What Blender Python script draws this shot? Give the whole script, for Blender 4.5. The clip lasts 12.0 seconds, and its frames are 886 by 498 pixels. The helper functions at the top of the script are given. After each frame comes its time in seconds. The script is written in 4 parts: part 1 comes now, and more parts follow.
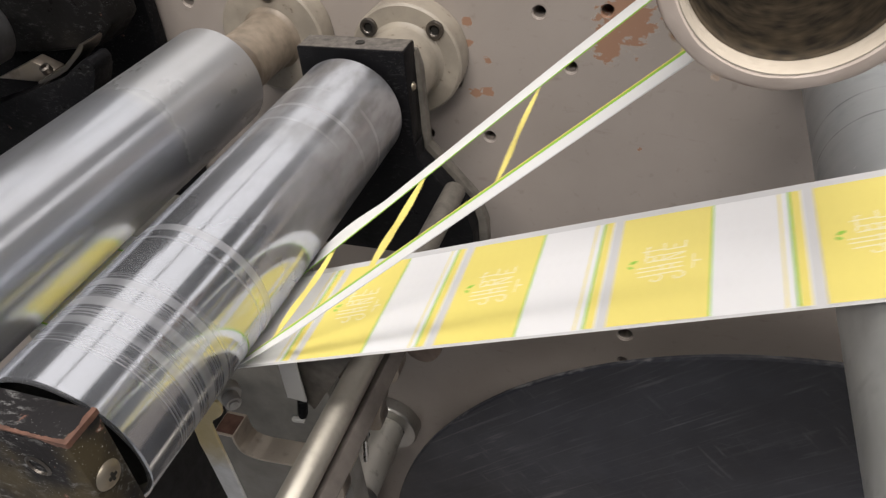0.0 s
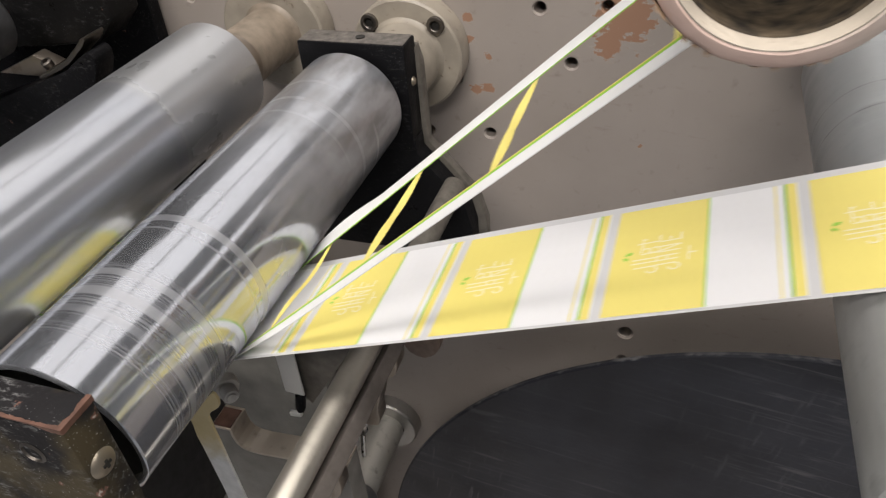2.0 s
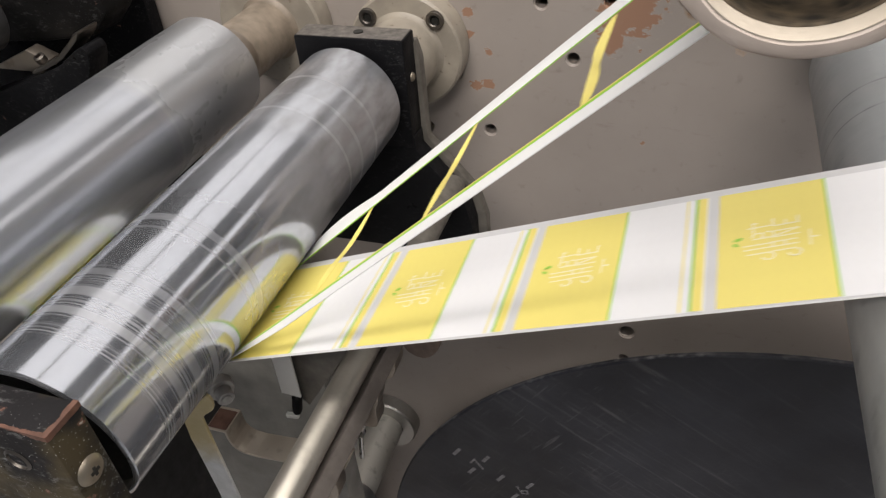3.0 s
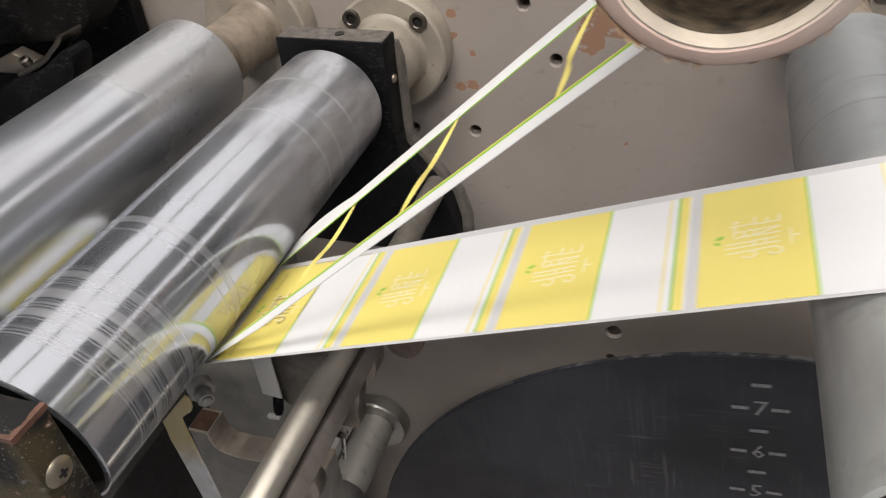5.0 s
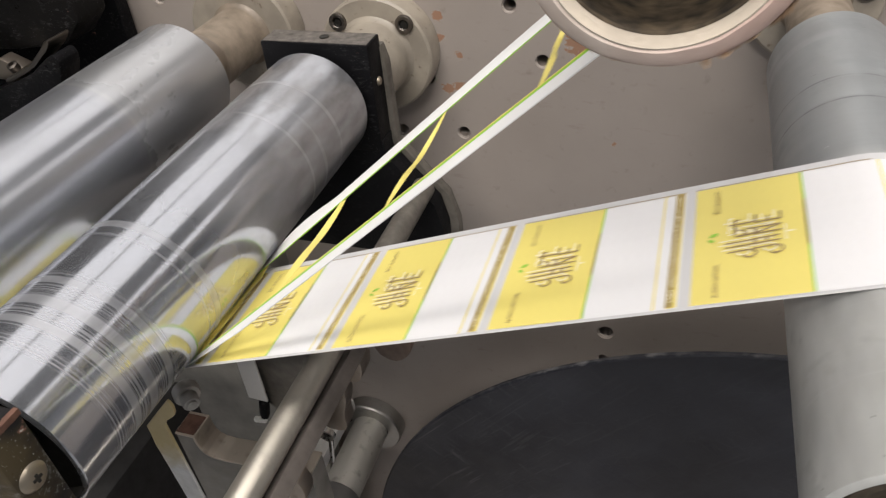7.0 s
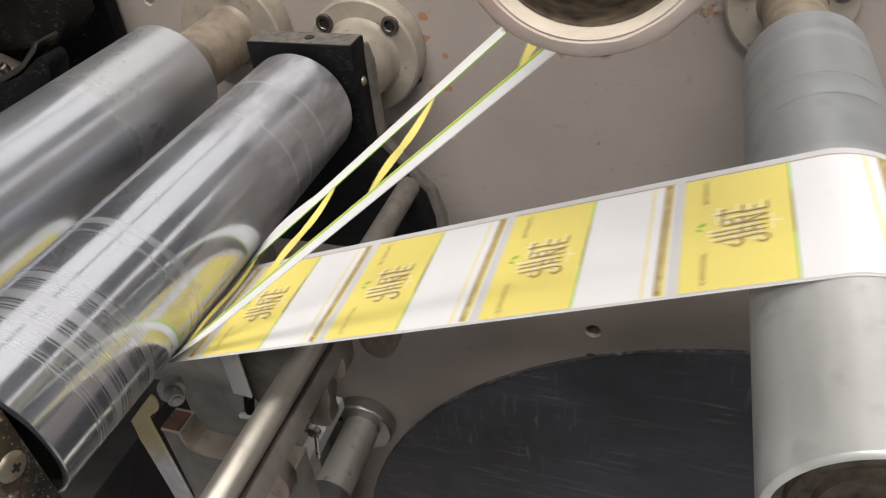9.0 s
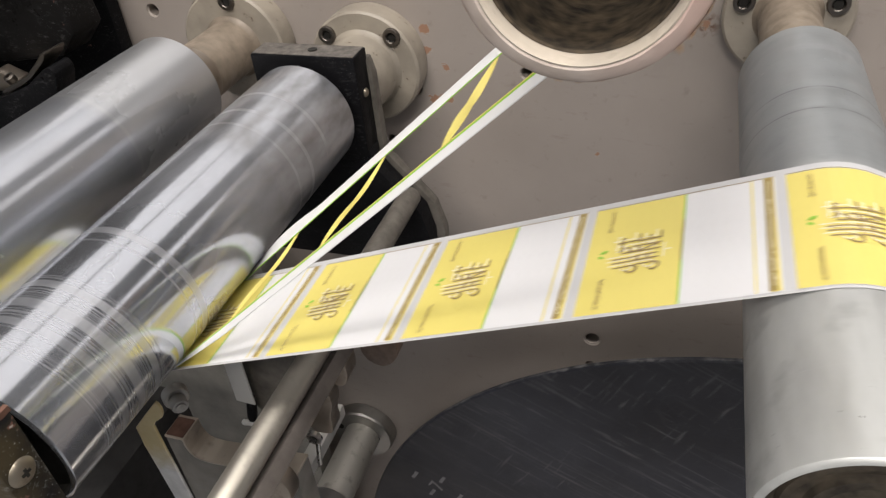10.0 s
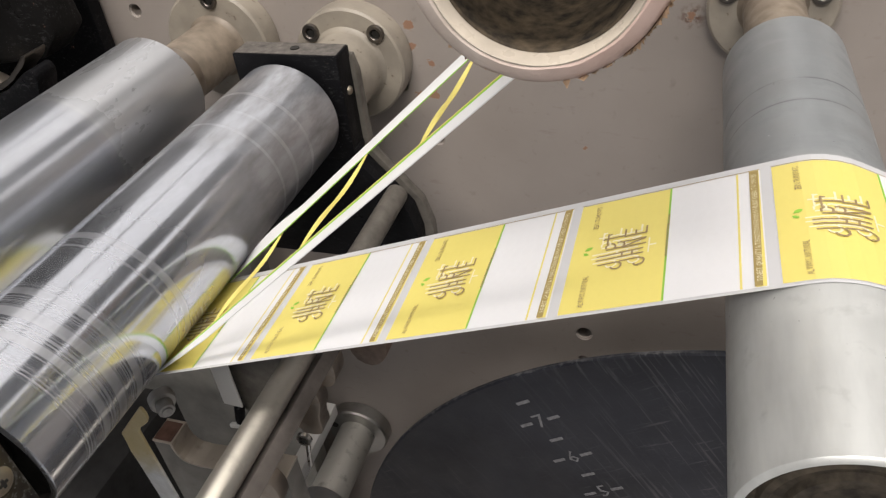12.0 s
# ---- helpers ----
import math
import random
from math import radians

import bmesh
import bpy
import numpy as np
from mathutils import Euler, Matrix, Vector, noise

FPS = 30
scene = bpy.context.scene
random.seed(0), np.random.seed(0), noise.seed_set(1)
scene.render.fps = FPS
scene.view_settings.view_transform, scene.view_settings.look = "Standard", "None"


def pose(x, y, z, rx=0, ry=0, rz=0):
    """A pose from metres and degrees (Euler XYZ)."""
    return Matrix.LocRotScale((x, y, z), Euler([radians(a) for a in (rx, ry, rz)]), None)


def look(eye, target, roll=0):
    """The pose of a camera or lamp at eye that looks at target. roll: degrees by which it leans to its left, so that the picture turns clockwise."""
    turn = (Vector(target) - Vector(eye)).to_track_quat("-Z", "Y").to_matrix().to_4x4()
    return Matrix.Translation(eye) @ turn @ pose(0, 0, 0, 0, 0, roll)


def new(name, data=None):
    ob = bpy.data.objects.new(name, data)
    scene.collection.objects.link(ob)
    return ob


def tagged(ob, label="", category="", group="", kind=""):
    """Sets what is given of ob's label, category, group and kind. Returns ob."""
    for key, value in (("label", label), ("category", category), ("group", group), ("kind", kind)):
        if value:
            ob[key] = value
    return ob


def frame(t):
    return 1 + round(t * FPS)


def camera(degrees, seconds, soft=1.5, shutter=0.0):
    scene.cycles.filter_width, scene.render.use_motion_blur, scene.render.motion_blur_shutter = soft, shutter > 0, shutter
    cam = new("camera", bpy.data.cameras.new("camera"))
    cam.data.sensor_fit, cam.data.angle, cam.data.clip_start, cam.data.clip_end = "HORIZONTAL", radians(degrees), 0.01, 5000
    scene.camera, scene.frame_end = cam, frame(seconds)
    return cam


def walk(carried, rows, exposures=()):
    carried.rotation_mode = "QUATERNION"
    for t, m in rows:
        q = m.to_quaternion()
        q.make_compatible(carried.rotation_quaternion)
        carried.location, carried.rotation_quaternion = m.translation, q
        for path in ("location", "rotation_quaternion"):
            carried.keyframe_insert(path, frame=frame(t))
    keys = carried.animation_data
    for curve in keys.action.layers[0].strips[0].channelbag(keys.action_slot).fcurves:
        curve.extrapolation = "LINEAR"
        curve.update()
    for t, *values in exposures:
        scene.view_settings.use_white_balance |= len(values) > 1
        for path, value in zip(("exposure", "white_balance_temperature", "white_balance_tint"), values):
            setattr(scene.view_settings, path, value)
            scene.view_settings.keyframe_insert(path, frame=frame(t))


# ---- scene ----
cam = camera(62.95, 12.0, soft=1.3, shutter=0.5)
PATH = [
    (0, (0.1585, -0.356, 1.3387), (-0.0311, 0.1466, 0.9217), -5.37),
    (0.5, (0.1589, -0.3588, 1.3387), (-0.033, 0.1433, 0.9222), -5.56),
    (1, (0.1594, -0.3599, 1.3369), (-0.0327, 0.1416, 0.9199), -5.3),
    (1.5, (0.1615, -0.3585, 1.3384), (-0.0295, 0.1448, 0.923), -5.18),
    (2, (0.1604, -0.3571, 1.3361), (-0.0318, 0.1455, 0.9204), -5.25),
    (2.5, (0.1586, -0.3545, 1.3337), (-0.0333, 0.1466, 0.916), -5.23),
    (4.5, (0.1628, -0.3503, 1.3329), (-0.0271, 0.151, 0.9146), -5.13),
    (5, (0.1664, -0.3505, 1.3338), (-0.0242, 0.1506, 0.9156), -5.32),
    (5.5, (0.1667, -0.3495, 1.3339), (-0.0239, 0.1524, 0.9165), -5.32),
    (6, (0.1694, -0.3488, 1.333), (-0.0219, 0.1529, 0.9158), -5.57),
    (6.5, (0.1712, -0.3474, 1.3329), (-0.0214, 0.1534, 0.9151), -5.86),
    (7, (0.1728, -0.3484, 1.3334), (-0.0192, 0.1533, 0.9165), -5.86),
    (9, (0.1804, -0.3505, 1.3332), (-0.0107, 0.1533, 0.9185), -5.86),
    (9.5, (0.1791, -0.3524, 1.3341), (-0.0127, 0.1529, 0.9215), -5.83),
    (10, (0.1814, -0.3533, 1.3367), (-0.0107, 0.1544, 0.9272), -5.72),
    (10.5, (0.1829, -0.3523, 1.3365), (-0.0094, 0.1557, 0.9275), -6.03),
    (11, (0.1858, -0.3509, 1.3358), (-0.0056, 0.1557, 0.9245), -6.39),
    (11.5, (0.1858, -0.3492, 1.3365), (-0.0058, 0.1553, 0.9228), -6.62),
    (12, (0.1849, -0.3496, 1.3361), (-0.0039, 0.156, 0.9225), -6.59),
]
walk(cam, [(t, look(eye, target, roll)) for t, eye, target, roll in PATH])

# ---- world and light ----
world = bpy.data.worlds.new("shop_air")
scene.world = world
world.use_nodes = True
world.node_tree.nodes["Background"].inputs[0].default_value = (0.9, 0.95, 1.0, 1)
world.node_tree.nodes["Background"].inputs[1].default_value = 0.04
scene.view_settings.exposure = 0.05

CEIL = 2.9
LAMPS = [(-0.80, 1.55, 3.2, 0.90, 3.6), (0.18, 1.55, 3.2, 0.90, 3.6), (1.7, 1.55, 3.2, 0.5, 2.2), (0.60, -0.53, 0.22, 2.4, 30), (0.12, -1.65, 0.26, 1.3, 41)]


def ceiling_lamp(x, y, length, width, power):
    """Fluorescent fitting: steel tray, diffuser and the lamp beneath it."""
    thing = tagged(new("ceiling_light"), "long white fluorescent ceiling light fitting", "light", "shop ceiling lights")
    thing.location = (x, y, CEIL)
    bm = box(-width / 2 - 0.03, width / 2 + 0.03, -length / 2 - 0.03, length / 2 + 0.03, -0.07, 0.0, 0.008)
    part("tray", bm, M["white_paint"], thing)
    part("diffuser", box(-width / 2, width / 2, -length / 2, length / 2, -0.078, -0.071, 0.002), M["tube_glow"], thing, "glowing white diffuser")
    data = bpy.data.lights.new("fluorescent_tube", "AREA")
    data.shape, data.size, data.size_y, data.energy, data.color = "RECTANGLE", width, length, power, (1.0, 0.945, 0.895) if y < 0 else (1.0, 0.95, 0.935)
    lamp = new("fluorescent_tube", data)
    lamp.parent = thing
    lamp.location = (0, 0, -0.09)


# ---- mesh helpers ----
def box(x0, x1, y0, y1, z0, z1, bevel=0.0, segs=2):
    bm = bmesh.new()
    bmesh.ops.create_cube(bm, size=1)
    for v in bm.verts:
        v.co = Vector(((x0 + x1) / 2 + v.co.x * (x1 - x0), (y0 + y1) / 2 + v.co.y * (y1 - y0), (z0 + z1) / 2 + v.co.z * (z1 - z0)))
    if bevel:
        bmesh.ops.bevel(bm, geom=bm.edges[:], offset=bevel, segments=segs, profile=0.5, affect="EDGES")
    return bm


def plate(outline, y0, y1, bevel=0.0, segs=2):
    """A plate whose outline lies in x and z, between two depths."""
    bm = bmesh.new()
    a = [bm.verts.new((x, y0, z)) for x, z in outline]
    b = [bm.verts.new((x, y1, z)) for x, z in outline]
    bm.faces.new(a), bm.faces.new(b[::-1])
    for i in range(len(a)):
        j = (i + 1) % len(a)
        bm.faces.new((a[j], a[i], b[i], b[j]))
    bmesh.ops.recalc_face_normals(bm, faces=bm.faces[:])
    if bevel:
        bmesh.ops.bevel(bm, geom=bm.edges[:], offset=bevel, segments=segs, profile=0.5, affect="EDGES")
    return bm


def rounded(outline, times=2):
    """Corner cutting, for cast shapes."""
    for _ in range(times):
        out = []
        for (a, b), (c, d) in zip(outline, outline[1:] + outline[:1]):
            out += [(a * 0.75 + c * 0.25, b * 0.75 + d * 0.25), (a * 0.25 + c * 0.75, b * 0.25 + d * 0.75)]
        outline = out
    return outline


def lathe(profile, segs=64, cx=0.0, cz=0.0, bm=None):
    """Turned about the y axis: (radius, y) from one end to the other; radius 0 closes an end."""
    bm = bm or bmesh.new()
    rings = []
    for r, y in profile:
        if r <= 0:
            rings.append([bm.verts.new((cx, y, cz))])
        else:
            rings.append([bm.verts.new((cx + r * math.cos(k * 2 * math.pi / segs), y, cz + r * math.sin(k * 2 * math.pi / segs))) for k in range(segs)])
    for a, b in zip(rings, rings[1:]):
        for k in range(segs):
            j = (k + 1) % segs
            if len(a) == 1 and len(b) == 1:
                continue
            if len(a) == 1:
                bm.faces.new((a[0], b[k], b[j]))
            elif len(b) == 1:
                bm.faces.new((a[k], b[0], a[j]))
            else:
                bm.faces.new((a[k], b[k], b[j], a[j]))
    bmesh.ops.recalc_face_normals(bm, faces=bm.faces[:])
    return bm


def merge(*parts_):
    out = parts_[0]
    for other in parts_[1:]:
        mesh = bpy.data.meshes.new("tmp")
        other.to_mesh(mesh)
        out.from_mesh(mesh)
        bpy.data.meshes.remove(mesh)
        other.free()
    return out


def smooth(mesh, angle=35):
    mesh.shade_smooth()
    mesh.set_sharp_from_angle(angle=radians(angle))


def part(name, bm, material, parent=None, label="", angle=35):
    mesh = bpy.data.meshes.new(name)
    bm.to_mesh(mesh)
    bm.free()
    smooth(mesh, angle)
    for m in (material if isinstance(material, (list, tuple)) else [material]):
        mesh.materials.append(m)
    ob = new(name, mesh)
    ob.parent = parent
    if label:
        tagged(ob, label)
    return ob


def thing_at(name, place, label, category, group="", kind=""):
    ob = tagged(new(name), label, category, group, kind)
    ob.location = place
    return ob


# ---- materials ----
M = {}


class Nodes:
    """A small writer for node materials."""

    def __init__(self, name, color=(0.5, 0.5, 0.5), rough=0.5, metal=0.0):
        self.mat = bpy.data.materials.new(name)
        self.mat.use_nodes = True
        self.tree = self.mat.node_tree
        self.bsdf = self.tree.nodes["Principled BSDF"]
        self.set("Base Color", (*color, 1)), self.set("Roughness", rough), self.set("Metallic", metal)
        self.coord = self.add("ShaderNodeTexCoord").outputs["Object"]
        M[name] = self.mat

    def add(self, kind, **values):
        node = self.tree.nodes.new(kind)
        for key, value in values.items():
            if key in node.inputs:
                self.plug(value, node.inputs[key])
        return node

    def plug(self, value, socket):
        if hasattr(value, "is_output"):
            self.tree.links.new(value, socket)
        else:
            socket.default_value = value

    def set(self, name, value):
        self.plug(value, self.bsdf.inputs[name])

    def stretch(self, sx, sy, sz, vector=None):
        node = self.add("ShaderNodeMapping")
        self.plug(vector or self.coord, node.inputs["Vector"])
        node.inputs["Scale"].default_value = (sx, sy, sz)
        return node.outputs["Vector"]

    def noise(self, scale, detail=4.0, vector=None, rough=0.55):
        return self.add("ShaderNodeTexNoise", Vector=vector or self.coord, Scale=scale, Detail=detail, Roughness=rough).outputs["Fac"]

    def span(self, value, a, b, c=0.0, d=1.0):
        node = self.add("ShaderNodeMapRange")
        for key, v in zip(("Value", "From Min", "From Max", "To Min", "To Max"), (value, a, b, c, d)):
            self.plug(v, node.inputs[key])
        return node.outputs[0]

    def math(self, kind, a, b=0.0):
        node = self.add("ShaderNodeMath")
        node.operation = kind
        self.plug(a, node.inputs[0]), self.plug(b, node.inputs[1])
        return node.outputs[0]

    def mix(self, fac, a, b):
        node = self.add("ShaderNodeMix")
        node.data_type = "RGBA"
        self.plug(fac, node.inputs[0])
        self.plug(a if hasattr(a, "is_output") else (*a, 1), node.inputs[6])
        self.plug(b if hasattr(b, "is_output") else (*b, 1), node.inputs[7])
        return node.outputs[2]

    def axis(self, i):
        return self.add("ShaderNodeSeparateXYZ", Vector=self.coord).outputs[i]

    def bump(self, height, strength=0.2, distance=0.001):
        self.set("Normal", self.add("ShaderNodeBump", Height=height, Strength=strength, Distance=distance).outputs[0])

    def haze(self, fac, rough, metal=1.0):
        """A frosted film over the polish: part of the gloss is scattered widely."""
        gloss = self.add("ShaderNodeBsdfPrincipled", Roughness=rough, Metallic=metal)
        self.plug(self.bsdf.inputs["Base Color"].links[0].from_socket, gloss.inputs["Base Color"])
        both = self.add("ShaderNodeMixShader")
        self.plug(fac, both.inputs[0])
        self.plug(self.bsdf.outputs[0], both.inputs[1]), self.plug(gloss.outputs[0], both.inputs[2])
        self.plug(both.outputs[0], self.tree.nodes["Material Output"].inputs["Surface"])


def near(n, spots):
    """1 close to any of the spots (x, z, radius), falling to 0."""
    out = None
    for x, z, r in spots:
        v = n.add("ShaderNodeVectorMath")
        v.operation = "DISTANCE"
        n.plug(n.coord, v.inputs[0])
        v.inputs[1].default_value = (x, 0, z)
        s = n.span(v.outputs["Value"], r, 0.0)
        out = s if out is None else n.math("MAXIMUM", out, s)
    return out


def wall_paint():
    n = Nodes("wall_paint", rough=0.42)
    base = n.mix(n.span(n.noise(9, 5), 0.35, 0.7), (0.318, 0.278, 0.249), (0.382, 0.338, 0.307))
    base = n.mix(n.span(n.noise(160, 3), 0.62, 0.75, 0.0, 0.35), base, (0.2, 0.17, 0.14))
    spots = near(n, [(0.131, 1.203, 0.026), (0.124, 1.190, 0.016)])
    small = near(n, [(0.052, 1.1585, 0.008), (0.060, 1.1600, 0.006), (0.049, 1.199, 0.006), (0.0495, 1.187, 0.006), (0.060, 1.178, 0.005), (0.19, 1.206, 0.005), (0.0, 1.142, 0.010), (0.1437, 1.1321, 0.0025)])
    field = n.math("ADD", n.math("ADD", n.math("MULTIPLY", spots, 0.5), n.math("MULTIPLY", small, 0.42)), n.noise(150, 7, n.stretch(1, 1, 1.7), 0.68))
    chip = n.span(field, 0.745, 0.755)
    rim = n.span(field, 0.72, 0.745)
    stain = n.math("MULTIPLY", near(n, [(0.1909, 1.2056, 0.007)]), n.span(n.noise(330, 4), 0.44, 0.58))
    base = n.mix(n.math("MULTIPLY", stain, 1.6), base, (0.15, 0.085, 0.06))
    streaky = n.math("MULTIPLY", n.span(n.noise(1.0, 4, n.stretch(60, 1, 210), 0.6), 0.60, 0.72), n.span(n.noise(16, 3), 0.46, 0.62))
    base = n.mix(n.math("MULTIPLY", streaky, 0.4), base, (0.20, 0.15, 0.13))
    base = n.mix(rim, base, (0.42, 0.39, 0.35))
    base = n.mix(chip, base, (0.33, 0.19, 0.125))
    n.set("Base Color", base)
    n.set("Roughness", n.math("ADD", n.span(n.noise(40, 4), 0.3, 0.7, 0.34, 0.52), n.math("MULTIPLY", chip, 0.25)))
    h = n.math("ADD", n.math("MULTIPLY", n.noise(420, 3), 0.12), n.math("MULTIPLY", chip, -0.5))
    n.bump(h, 0.3, 0.0006)


def beige_paint():
    n = Nodes("beige_paint", rough=0.4)
    base = n.mix(n.span(n.noise(60, 5), 0.4, 0.65), (0.35, 0.31, 0.255), (0.27, 0.24, 0.20))
    n.set("Base Color", n.mix(n.span(n.noise(240, 4), 0.66, 0.72), base, (0.16, 0.12, 0.09)))
    n.bump(n.noise(350, 3), 0.15, 0.0005)


def machined(name, color, rough, grain=(1, 900, 1), spread=0.12, metal=1.0, dirt=0.25, dirt_color=(0.12, 0.1, 0.085)):
    n = Nodes(name, color, rough, metal)
    bands = n.noise(1.0, 5, n.stretch(*grain), 0.7)
    blot = n.noise(90, 5)
    n.set("Roughness", n.math("ADD", n.span(bands, 0.3, 0.7, rough - spread / 2, rough + spread / 2), n.span(blot, 0.45, 0.75, 0.0, 0.15)))
    n.set("Base Color", n.mix(n.span(blot, 0.58, 0.78, 0.0, dirt), color, dirt_color))
    n.bump(bands, 0.05, 0.0002)
    return n


def chrome_roller():
    """Polished near part, frosted far part, fine rings worn round it."""
    n = Nodes("chrome_roller", (0.62, 0.62, 0.63), 0.16, 1.0)
    y = n.axis(1)
    far = n.span(y, 0.116, 0.130)
    mid = n.span(y, 0.07, 0.10, 0.0, 0.3)
    fine = n.span(n.noise(1.0, 3, n.stretch(0.6, 1700, 0.6), 0.7), 0.48, 0.60)
    patchy = n.span(n.noise(1.0, 3, n.stretch(25, 60, 25)), 0.34, 0.52, 0.35, 1.0)

    def band(at, half, soft=0.0003):
        off = n.math("ABSOLUTE", n.math("SUBTRACT", y, at))
        return n.span(off, half + soft, half)

    broad = None
    for at, half, amount in ((0.0655, 0.0014, 0.7), (0.0602, 0.0003, 0.4), (0.0385, 0.0012, 0.7), (0.0302, 0.0016, 0.75), (0.0226, 0.0012, 0.8), (0.0262, 0.0003, 0.6), (0.1389, 0.0007, 0.9), (0.1505, 0.0010, 1.0), (0.1660, 0.0009, 1.0)):
        b = n.math("MULTIPLY", band(at, half), amount)
        broad = b if broad is None else n.math("MAXIMUM", broad, b)
    groups = n.math("MAXIMUM", n.math("MAXIMUM", band(0.0345, 0.0065, 0.002), band(0.0235, 0.003, 0.001)), band(0.0155, 0.0016, 0.001))
    rings = n.math("MULTIPLY", n.math("MULTIPLY", fine, groups), patchy)
    broad = n.math("MULTIPLY", broad, patchy)
    smear = n.span(n.noise(1.0, 4, n.stretch(70, 24, 70), 0.6), 0.38, 0.68)
    frost = n.math("MAXIMUM", n.math("MAXIMUM", n.math("MULTIPLY", rings, 0.8), broad), n.math("MAXIMUM", n.math("MULTIPLY", far, 0.55), mid))
    n.set("Roughness", n.span(far, 0, 1, 0.135, 0.21))
    n.set("Metallic", 0.95)
    patch = n.span(n.noise(1.0, 4, n.stretch(150, 40, 150), 0.62), 0.40, 0.64)
    tone = n.mix(frost, (0.56, 0.58, 0.63), (0.54, 0.55, 0.585))
    n.set("Base Color", n.mix(n.math("MULTIPLY", patch, n.span(far, 0, 1, 0.12, 0.8)), tone, (0.30, 0.295, 0.30)))
    n.haze(n.math("ADD", n.span(frost, 0, 1, 0.11, 0.86), n.math("MULTIPLY", smear, 0.14)), 0.38, 0.68)


def half_polished():
    """Aluminium: polished near part, satin far end, soft smears and a few bright nicks."""
    n = Nodes("half_polished", (0.5, 0.5, 0.515), 0.3, 1.0)
    y = n.axis(1)
    far = n.span(y, 0.190, 0.204)
    smear = n.noise(1.0, 4, n.stretch(90, 7, 90), 0.55)
    blot = n.noise(1.0, 5, n.stretch(45, 22, 45), 0.6)
    rough = n.math("ADD", n.span(far, 0, 1, 0.15, 0.25), n.span(smear, 0.35, 0.7, 0.0, 0.05))
    n.set("Roughness", n.math("ADD", rough, n.span(blot, 0.40, 0.70, 0.0, 0.08)))
    tone = n.mix(n.span(smear, 0.38, 0.66), (0.58, 0.595, 0.635), (0.50, 0.52, 0.57))
    tone = n.mix(n.span(blot, 0.45, 0.70, 0.0, 0.5), tone, (0.46, 0.465, 0.49))
    tone = n.mix(n.math("MULTIPLY", far, 0.6), tone, (0.55, 0.55, 0.55))
    speck = n.math("MULTIPLY", n.span(n.noise(700, 1), 0.78, 0.80), n.span(n.noise(50, 2), 0.52, 0.58))
    seam = n.math("MULTIPLY", n.span(y, 0.1955, 0.1965), n.span(y, 0.1985, 0.1975))
    n.set("Base Color", n.mix(n.math("MAXIMUM", speck, n.math("MULTIPLY", seam, 0.3)), tone, (0.75, 0.75, 0.75)))
    n.set("Metallic", 0.92)
    n.haze(n.math("ADD", n.span(far, 0, 1, 0.34, 0.58), n.span(smear, 0.4, 0.7, 0.0, 0.18)), 0.40, 0.8)


def black_paint(name="black_paint", wear=0.73, base_color=(0.006, 0.006, 0.007), dirt=0.35, patch_color=None):
    n = Nodes(name, (0.012, 0.012, 0.013), 0.32)
    n.set("Specular IOR Level", 0.09)
    field = n.noise(120, 6, None, 0.65)
    dust = n.math("MULTIPLY", n.span(n.noise(1700, 1), 0.70, 0.74), n.span(n.noise(70, 3), 0.45, 0.62))
    scuff = n.math("MULTIPLY", n.span(n.noise(260, 7, n.stretch(1, 2.5, 2.2), 0.72), 0.54, 0.68), n.span(n.noise(55, 3), 0.42, 0.60))
    ground = n.mix(n.span(n.noise(34, 4), 0.46, 0.60), base_color, patch_color or base_color)
    base = n.mix(n.math("MULTIPLY", dust, 0.6 * dirt), ground, (0.5, 0.5, 0.5))
    base = n.mix(n.math("MULTIPLY", scuff, 0.5 * dirt), base, (0.22, 0.22, 0.22))
    base = n.mix(n.span(field, wear - 0.03, wear), base, (0.16, 0.085, 0.065))
    base = n.mix(n.span(field, wear + 0.02, wear + 0.03), base, (0.4, 0.37, 0.33))
    n.set("Base Color", base)
    n.set("Roughness", n.span(n.noise(50, 5), 0.3, 0.7, 0.25, 0.6))
    n.bump(n.math("ADD", n.noise(500, 4), n.span(field, wear - 0.02, wear, 0.0, -1.0)), 0.25, 0.0005)


